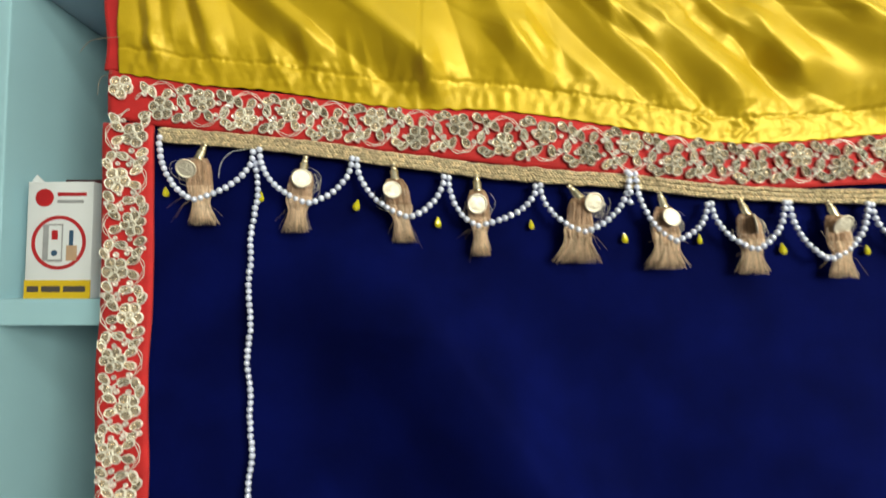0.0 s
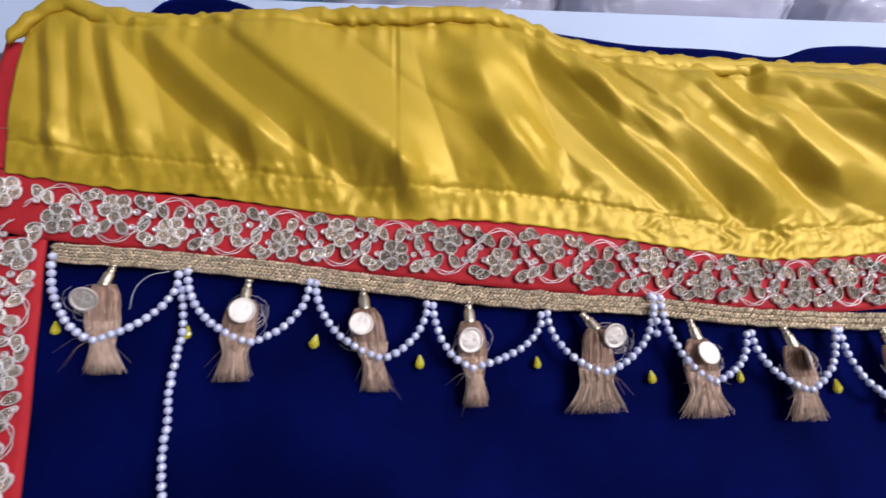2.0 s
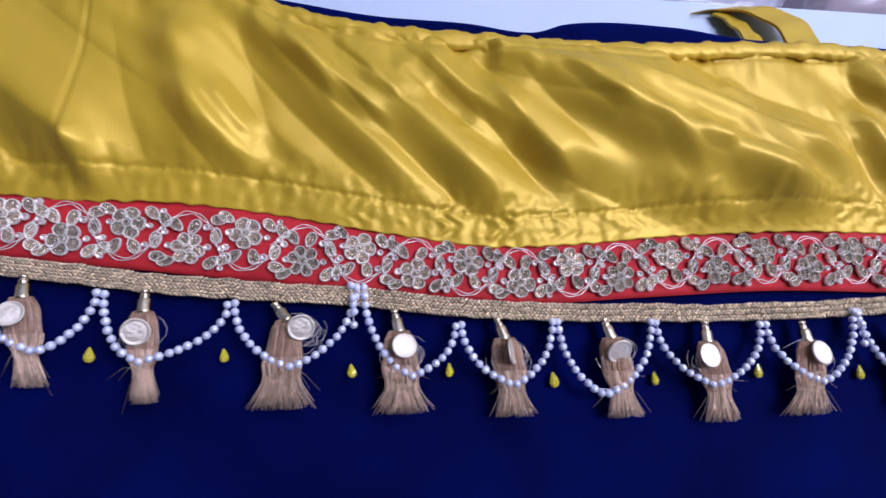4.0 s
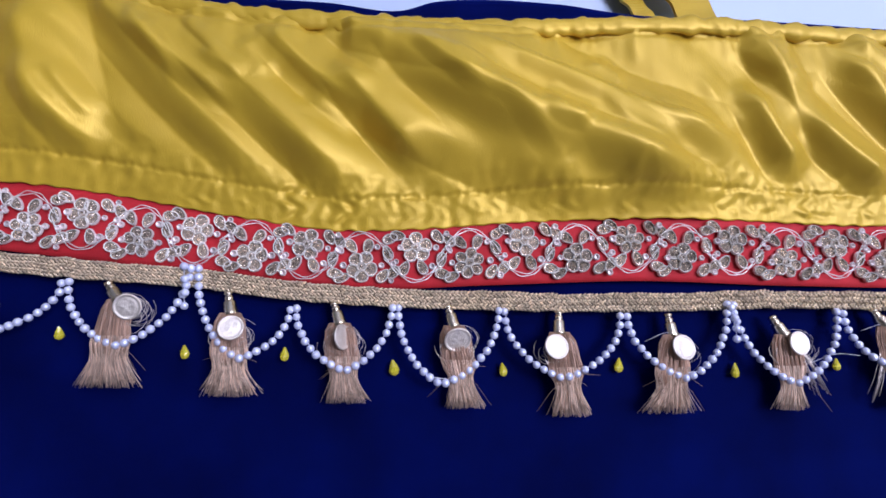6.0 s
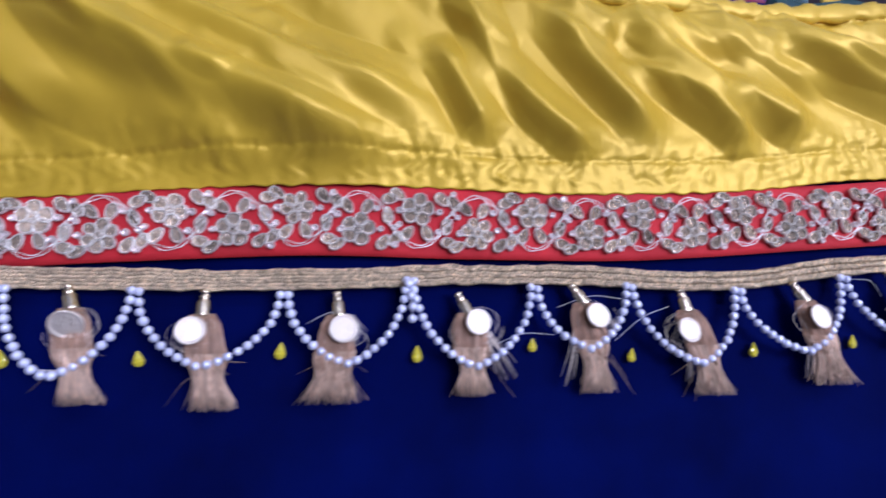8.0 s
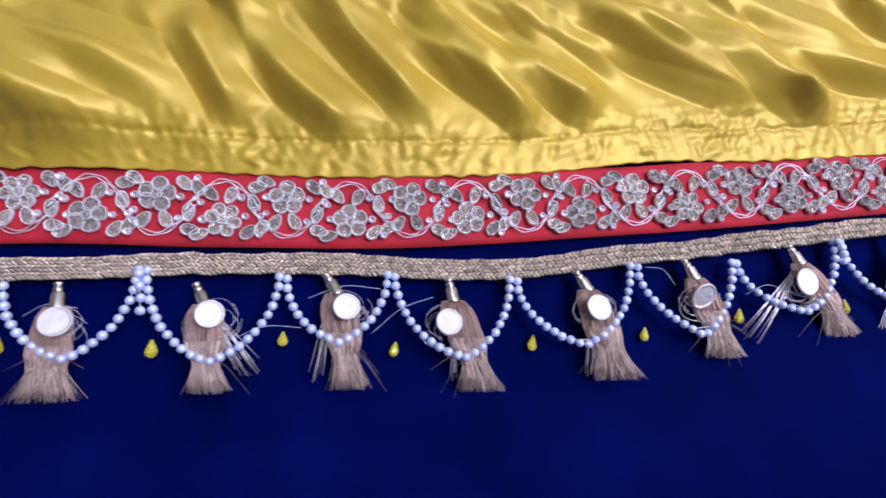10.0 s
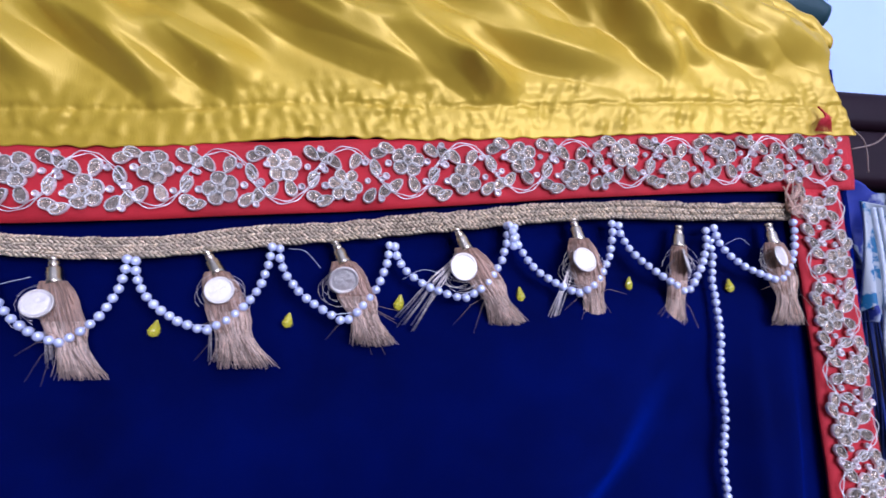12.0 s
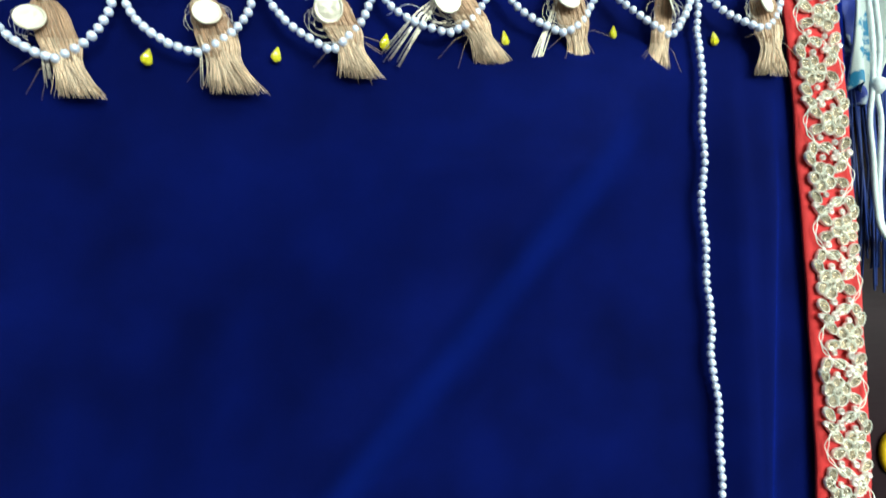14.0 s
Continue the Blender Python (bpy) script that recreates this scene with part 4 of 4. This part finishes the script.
for sx, sz, ex, ez in ((0.845, 1.128, 0.885, 1.133), (0.880, 1.108, 0.915, 1.128), (1.044, 1.145, 1.062, 1.134), (1.108, 1.128, 1.132, 1.131), (0.700, 1.120, 0.727, 1.124), (1.318, 1.152, 1.335, 1.152), (0.805, 1.106, 0.842, 1.112)):
    stray_thread([(sx, -0.006, sz), ((sx + ex) / 2, -0.009, (sz + ez) / 2 + 0.004), (ex, -0.007, ez)], 0.00017, WHITE_THREAD, "fine loose white thread beside the tassels")

# ---- shelf goods ----


def carton():
    x0, x1, y0, y1, z0, z1 = -0.0965, -0.0400, 0.030, 0.066, 1.0625, 1.164
    t = thing("refill_carton", ((x0 + x1) / 2, y0, z0), label="small white cardboard carton with red ring and yellow foot", category="box")
    part("carton_body", *box(x0, x1, y0, y1, z0, z1, 0.0008), CARD, t)
    w, h = x1 - x0, z1 - z0
    P = lambda u, v: (x0 + u * w, z0 + v * h)

    def plate(name, u0, v0, u1, v1, mat_, lift, label=""):
        (a, b), (c, d) = P(u0, v0), P(u1, v1)
        part(name, *box(a, c, y0 - lift, y0 + 0.0005, b, d, 0), mat_, t, label, False)

    def disc(name, u, v, r, mat_, lift, hole=0.0, label=""):
        cx, cz = P(u, v)
        prof = [(0, r), (lift + 0.0005, r)] if not hole else [(0, hole), (0, r), (lift + 0.0005, r), (lift + 0.0005, hole)]
        vv, ff = lathe(prof, (cx, y0 + 0.0005, cz), (0, -1, 0), 40)
        if hole:
            ff = ff[:-2] + [[120 + j, 120 + (j + 1) % 40, (j + 1) % 40, j] for j in range(40)]
        part(name, vv, ff, mat_, t, label, False)

    plate("yellow_foot", 0.0, 0.0, 1.0, 0.155, CARD_YELLOW, 0.0004, "yellow printed strip")
    for u0, u1 in ((0.05, 0.22), (0.27, 0.55), (0.60, 0.93)):
        plate("print_bar", u0, 0.055, u1, 0.105, CARD_DARK, 0.0008)
    disc("red_badge", 0.26, 0.86, 0.0078, CARD_RED, 0.0004, label="round red badge")
    plate("print_bar", 0.46, 0.875, 0.90, 0.905, CARD_RED, 0.0005)
    plate("print_bar", 0.46, 0.815, 0.86, 0.840, CARD_GREY, 0.0005)
    disc("red_ring", 0.50, 0.475, 0.0235, CARD_RED, 0.0004, 0.0205, "red printed ring")
    plate("printed_device", 0.26, 0.32, 0.33, 0.63, CARD_GREY, 0.0005)
    plate("printed_device", 0.33, 0.31, 0.56, 0.635, CARD_GREY, 0.0003)
    plate("printed_device", 0.35, 0.33, 0.54, 0.62, CARD, 0.0007)
    plate("printed_device", 0.40, 0.50, 0.49, 0.58, CARD_RED, 0.0010)
    disc("printed_device", 0.445, 0.385, 0.0026, CARD_BLUE, 0.0010)
    plate("printed_bottle", 0.66, 0.45, 0.72, 0.58, CARD_BLUE, 0.0005)
    plate("printed_bottle", 0.62, 0.32, 0.78, 0.45, CARD_TAN, 0.0005)
    flap = [(x0 + 0.001, y0 + 0.002, z1), (x0 + 0.012, y0 + 0.002, z1), (x0 + 0.004, y0 + 0.004, z1 + 0.007), (x0 + 0.001, y0 + 0.003, z1), (x0 + 0.012, y0 + 0.003, z1), (x0 + 0.004, y0 + 0.005, z1 + 0.007)]
    part("flap", flap, [[0, 1, 2], [5, 4, 3], [0, 3, 4, 1], [1, 4, 5, 2], [2, 5, 3, 0]], CARD, t, "bent card flap", False)
    b = thing("maroon_carton", (-0.05, 0.08, 1.0625), label="dark maroon cardboard box behind a white carton", category="box")
    part("carton_body", *box(-0.092, -0.020, 0.068, 0.13, 1.0625, 1.171, 0.001), MAROON_CARD, b)
    part("lid_edge", *box(-0.0925, -0.0195, 0.0675, 0.1305, 1.163, 1.173, 0.001), MAROON_CARD, b)


carton()


def plastic_pack(x, w, d, h, mat_, seed, label):
    """A folded garment in a crinkled clear bag, lying on the upper board."""
    t = thing("plastic_pack", (x, 0.05, 1.397), label=label, category="bag", group="bagged clothes on the upper shelf")
    for name, grow, material, rough in (("folded_cloth", 0.0, mat_, 0.004), ("plastic_film", 0.006, FILM, 0.007)):
        nu, nv = 150, 60
        verts, faces = [], []
        for i in range(nu):
            for j in range(nv):
                a, b = 2 * math.pi * i / nu, math.pi * (j / (nv - 1) - 0.5)
                cx, cy, cz = (math.copysign(abs(math.cos(a)) ** 0.35, math.cos(a)), math.copysign(abs(math.sin(a)) ** 0.35, math.sin(a)), math.sin(b))
                ring = max(0.0, math.cos(b)) ** 0.45
                p = Vector((x + cx * ring * (w / 2 + grow), 0.05 + d / 2 + cy * ring * (d / 2 + grow), 0))
                q = Vector((p.x * 28 + seed, p.y * 28, cz * 3))
                k = rough * (noise.noise(q) + 1.1 * (0.5 - abs(noise.noise(q * 2.3))) + 0.7 * (0.4 - abs(noise.noise(q * 5.1))))
                p.z = 1.3975 + max(0, (cz * 0.5 + 0.5)) * (h + grow) + max(0, k) * (0.5 + 0.5 * cz)
                p.y -= k * 1.2
                verts.append(p)
        for i in range(nu):
            for j in range(nv - 1):
                faces.append([i * nv + j, ((i + 1) % nu) * nv + j, ((i + 1) % nu) * nv + j + 1, i * nv + j + 1])
        part(name, verts, faces, material, t, "crinkled clear plastic film" if grow else "folded cloth")


plastic_pack(0.285, 0.215, 0.26, 0.115, PACK_GREY, 1, "grey-blue clothes in a crinkled clear plastic bag")
plastic_pack(0.508, 0.225, 0.27, 0.125, PACK_LILAC, 2, "pale lilac clothes in a crinkled clear plastic bag")
plastic_pack(0.716, 0.185, 0.25, 0.110, PACK_LILAC, 3, "lilac clothes in a shiny clear plastic bag")
plastic_pack(0.908, 0.195, 0.26, 0.120, PACK_ROSE, 4, "dusty rose clothes in a clear plastic bag")

# ---- things beyond the far end ----


# Added cabinet form that fills the unidentified dark space beside the shelves.
def cabinet():
    c = thing("dark_filler_cabinet", (1.22, 0.2, 0), label="dark maroon cabinet form added to fill the space beside the shelf unit", category="cabinet")
    part("body", *box(1.08, 1.36, 0.07, 0.445, 0.06, 1.9, 0.004), MAROON_WOOD, c)
    part("door", *box(1.086, 1.218, 0.054, 0.069, 0.08, 1.88, 0.003), MAROON_WOOD, c)
    part("door", *box(1.222, 1.354, 0.054, 0.069, 0.08, 1.88, 0.003), MAROON_WOOD, c)
    part("plinth", *box(1.09, 1.35, 0.09, 0.44, 0, 0.06, 0.002), MAROON_WOOD, c)


cabinet()


def headboard():
    t = thing("wooden_headboard", (2.0, 0.13, 0), label="dark maroon polished wooden headboard against a pale wall", category="headboard")
    for name, size in (("top_rail", (1.46, 2.9, 0.105, 0.175, 1.286, 1.326)), ("lower_rail", (1.46, 2.9, 0.100, 0.170, 1.226, 1.2845))):
        part(name, *box(*size, bevel=0.014, segments=5), MAROON_WOOD, t)
    part("panel", *box(1.48, 2.88, 0.115, 0.145, 0.34, 1.2255, 0.003), MAROON_WOOD, t)
    for x in (1.45, 2.86):
        part("post", *box(x, x + 0.05, 0.11, 0.17, 0, 1.225, 0.006), MAROON_WOOD, t)


headboard()


def print_garment():
    t = thing("printed_garment", (1.6, 0.055, 0.85), label="royal blue cloth with white floral print and fringe", category="garment")
    x, v = np.meshgrid(np.linspace(1.405, 1.80, 140), np.linspace(0, 1, 60), indexing="ij")
    top = 1.248 - 0.038 * np.clip((x - 1.44) / 0.07, 0, 1) + 0.006 * wave(x, 81, 0.06)
    z = 1.10 + (top - 1.10) * v
    part("printed_cloth", *slab(x, 0.056 - 0.008 * wave(x + 0.3 * z, 82, 0.06) - 0.003 * wave(x - 0.5 * z, 83, 0.025), z, 0.002), PRINT, t, "blue cloth with white floral print")
    x, v = np.meshgrid(np.linspace(0, 1, 40), np.linspace(0, 1, 60), indexing="ij")
    z = 1.108 + 0.084 * v + 0.006 * np.sin(x * 4)
    xx = 1.473 - 0.006 * (1 - v) + (0.032 - 0.004 * np.cos(v * 4)) * x
    part("white_panel", *slab(xx, 0.040 - 0.007 * np.sin(x * 6 + v * 2), z, 0.002), WHITE_PRINT, t, "white panel printed with teal leaves")
    x2 = xx + 0.043
    part("white_panel", *slab(x2, 0.047 - 0.003 * np.sin(x * 5), z + 0.025, 0.002), WHITE_PRINT, t, "white panel printed with teal leaves")
    rng = random.Random(4)
    bits = []
    for k in range(230):
        fx = 1.440 + 0.35 * k / 230 + rng.uniform(-0.001, 0.001)
        y = 0.056 - rng.uniform(0, 0.010)
        end = 0.965 + rng.uniform(-0.02, 0.03)
        bits.append(tube([(fx, y, 1.112), (fx + rng.uniform(-0.003, 0.003), y - 0.002, 1.05), (fx + rng.uniform(-0.008, 0.008), y, end)], 0.0009, 3))
    part("fringe", *join(*bits), BLUE_SILK, t, "royal blue silk fringe", kind="stuff")
    for off in (0.0, 0.0062):
        pts, _ = curve_points([(1.484 + off, 0.036, 1.19), (1.485 + off, 0.034, 1.14), (1.483 + off * 0.6, 0.034, 1.108), (1.4795 + off * 1.6, 0.034, 1.085), (1.481 + off, 0.034, 1.055),
                               (1.482 + off * 0.5, 0.034, 1.02), (1.486 + off * 0.4, 0.034, 0.998), (1.502, 0.034, 0.985 + off), (1.560, 0.034, 0.988 + off)], 50)
        part("cord", *tube([tuple(p) for p in pts], 0.0019, 8), CORD, t, "white cotton cord")
    part("cord_knot", *lathe([(0, 0.002), (0.002, 0.0048), (0.006, 0.0055), (0.010, 0.0048), (0.013, 0.002)], (1.4865, 0.033, 1.117), (0.05, 0, -1), 12), CORD, t, "white cord knot")


print_garment()


def bunting(x, z):
    t = thing("yellow_ring", (x, 0.11, z), label="small marigold yellow ring ornament on a dark panel", category="ornament")
    pts = [(x + 0.012 * math.cos(a), 0.1112, z + 0.017 * math.sin(a)) for a in (2 * math.pi * k / 24 for k in range(25))]
    part("ring", *tube(pts, 0.0042, 8, False), MARIGOLD, t)


bunting(1.580, 0.792)


def folded(name, x0, x1, za, zb, y, material, seed, label, edge=None, low=1.29):
    """A soft folded cloth lying behind the crest of the hanging."""
    t = thing(name, ((x0 + x1) / 2, y, min(za, zb)), label=label, category="cloth")
    n, verts, faces = 14, [], []
    xs = np.linspace(x0, x1, 40)
    for k, x in enumerate(xs):
        s = k / 39
        h = (za + (zb - za) * s - low) * (1 - 0.5 * max(0, s - 0.85) / 0.15)
        for j in range(n):
            a = 2 * math.pi * j / n
            w = 1 + 0.10 * math.sin(9 * s + 3 * a + seed)
            verts.append((x, y + 0.011 * math.cos(a) * w, low + h / 2 + h / 2 * math.sin(a) * w))
    for k in range(39):
        faces += [[k * n + j, k * n + (j + 1) % n, (k + 1) * n + (j + 1) % n, (k + 1) * n + j] for j in range(n)]
    part("cloth_roll", verts, faces + [list(range(n))[::-1], [39 * n + j for j in range(n)]], material, t)
    if edge:
        pts = [(x, y - 0.010, za + (zb - za) * k / 39 - 0.012 + 0.002 * math.sin(k * 0.7)) for k, x in enumerate(xs)]
        part("cloth_edge", *tube(pts, 0.0032, 8), edge, t, "contrasting cloth edge")


folded("folded_cloth", 0.60, 0.925, 1.347, 1.350, 0.018, DARK_CLOTH, 1, "dark plum cloth folded behind the satin crest", MAGENTA_CLOTH)
folded("folded_cloth", 0.93, 1.095, 1.372, 1.362, 0.030, BLUE_CLOTH, 2, "royal blue cloth folded behind the satin crest", MAGENTA_CLOTH)
folded("folded_cloth", 1.02, 1.12, 1.352, 1.350, 0.008, TEAL_CLOTH, 3, "dark teal cloth folded behind the satin crest")
folded("folded_cloth", 1.30, 1.440, 1.375, 1.362, 0.024, TEAL_CLOTH, 4, "dark teal cloth with magenta edge behind the satin", MAGENTA_CLOTH, 1.332)


# Unseen fitting, added to go with the ceiling fill lamp.
def added_tube_fitting(x, y, z=2.605):
    hung = z < 2.5
    t = thing("added_tube_fitting", (x, y, z), label="unseen added white tube fitting " + ("hung on two rods" if hung else "on the ceiling"), category="lamp")
    part("housing", *box(x - 0.62, x + 0.62, y - 0.03, y + 0.03, z + 0.035, z + 0.095, 0.006), CEIL, t)
    part("glass_tube", *tube([(x - 0.58, y, z), (x + 0.58, y, z)], 0.014, 12), LAMP_GLASS, t, "lit glass tube")
    for s in (-1, 1):
        part("end_cap", *box(x + s * 0.60 - 0.02, x + s * 0.60 + 0.02, y - 0.02, y + 0.02, z - 0.02, z + 0.04, 0.003), CEIL, t)
        if hung:
            part("rod", *tube([(x + s * 0.4, y, z + 0.09), (x + s * 0.4, y, 2.70)], 0.006, 8), CEIL, t)


added_tube_fitting(1.1, -1.5)
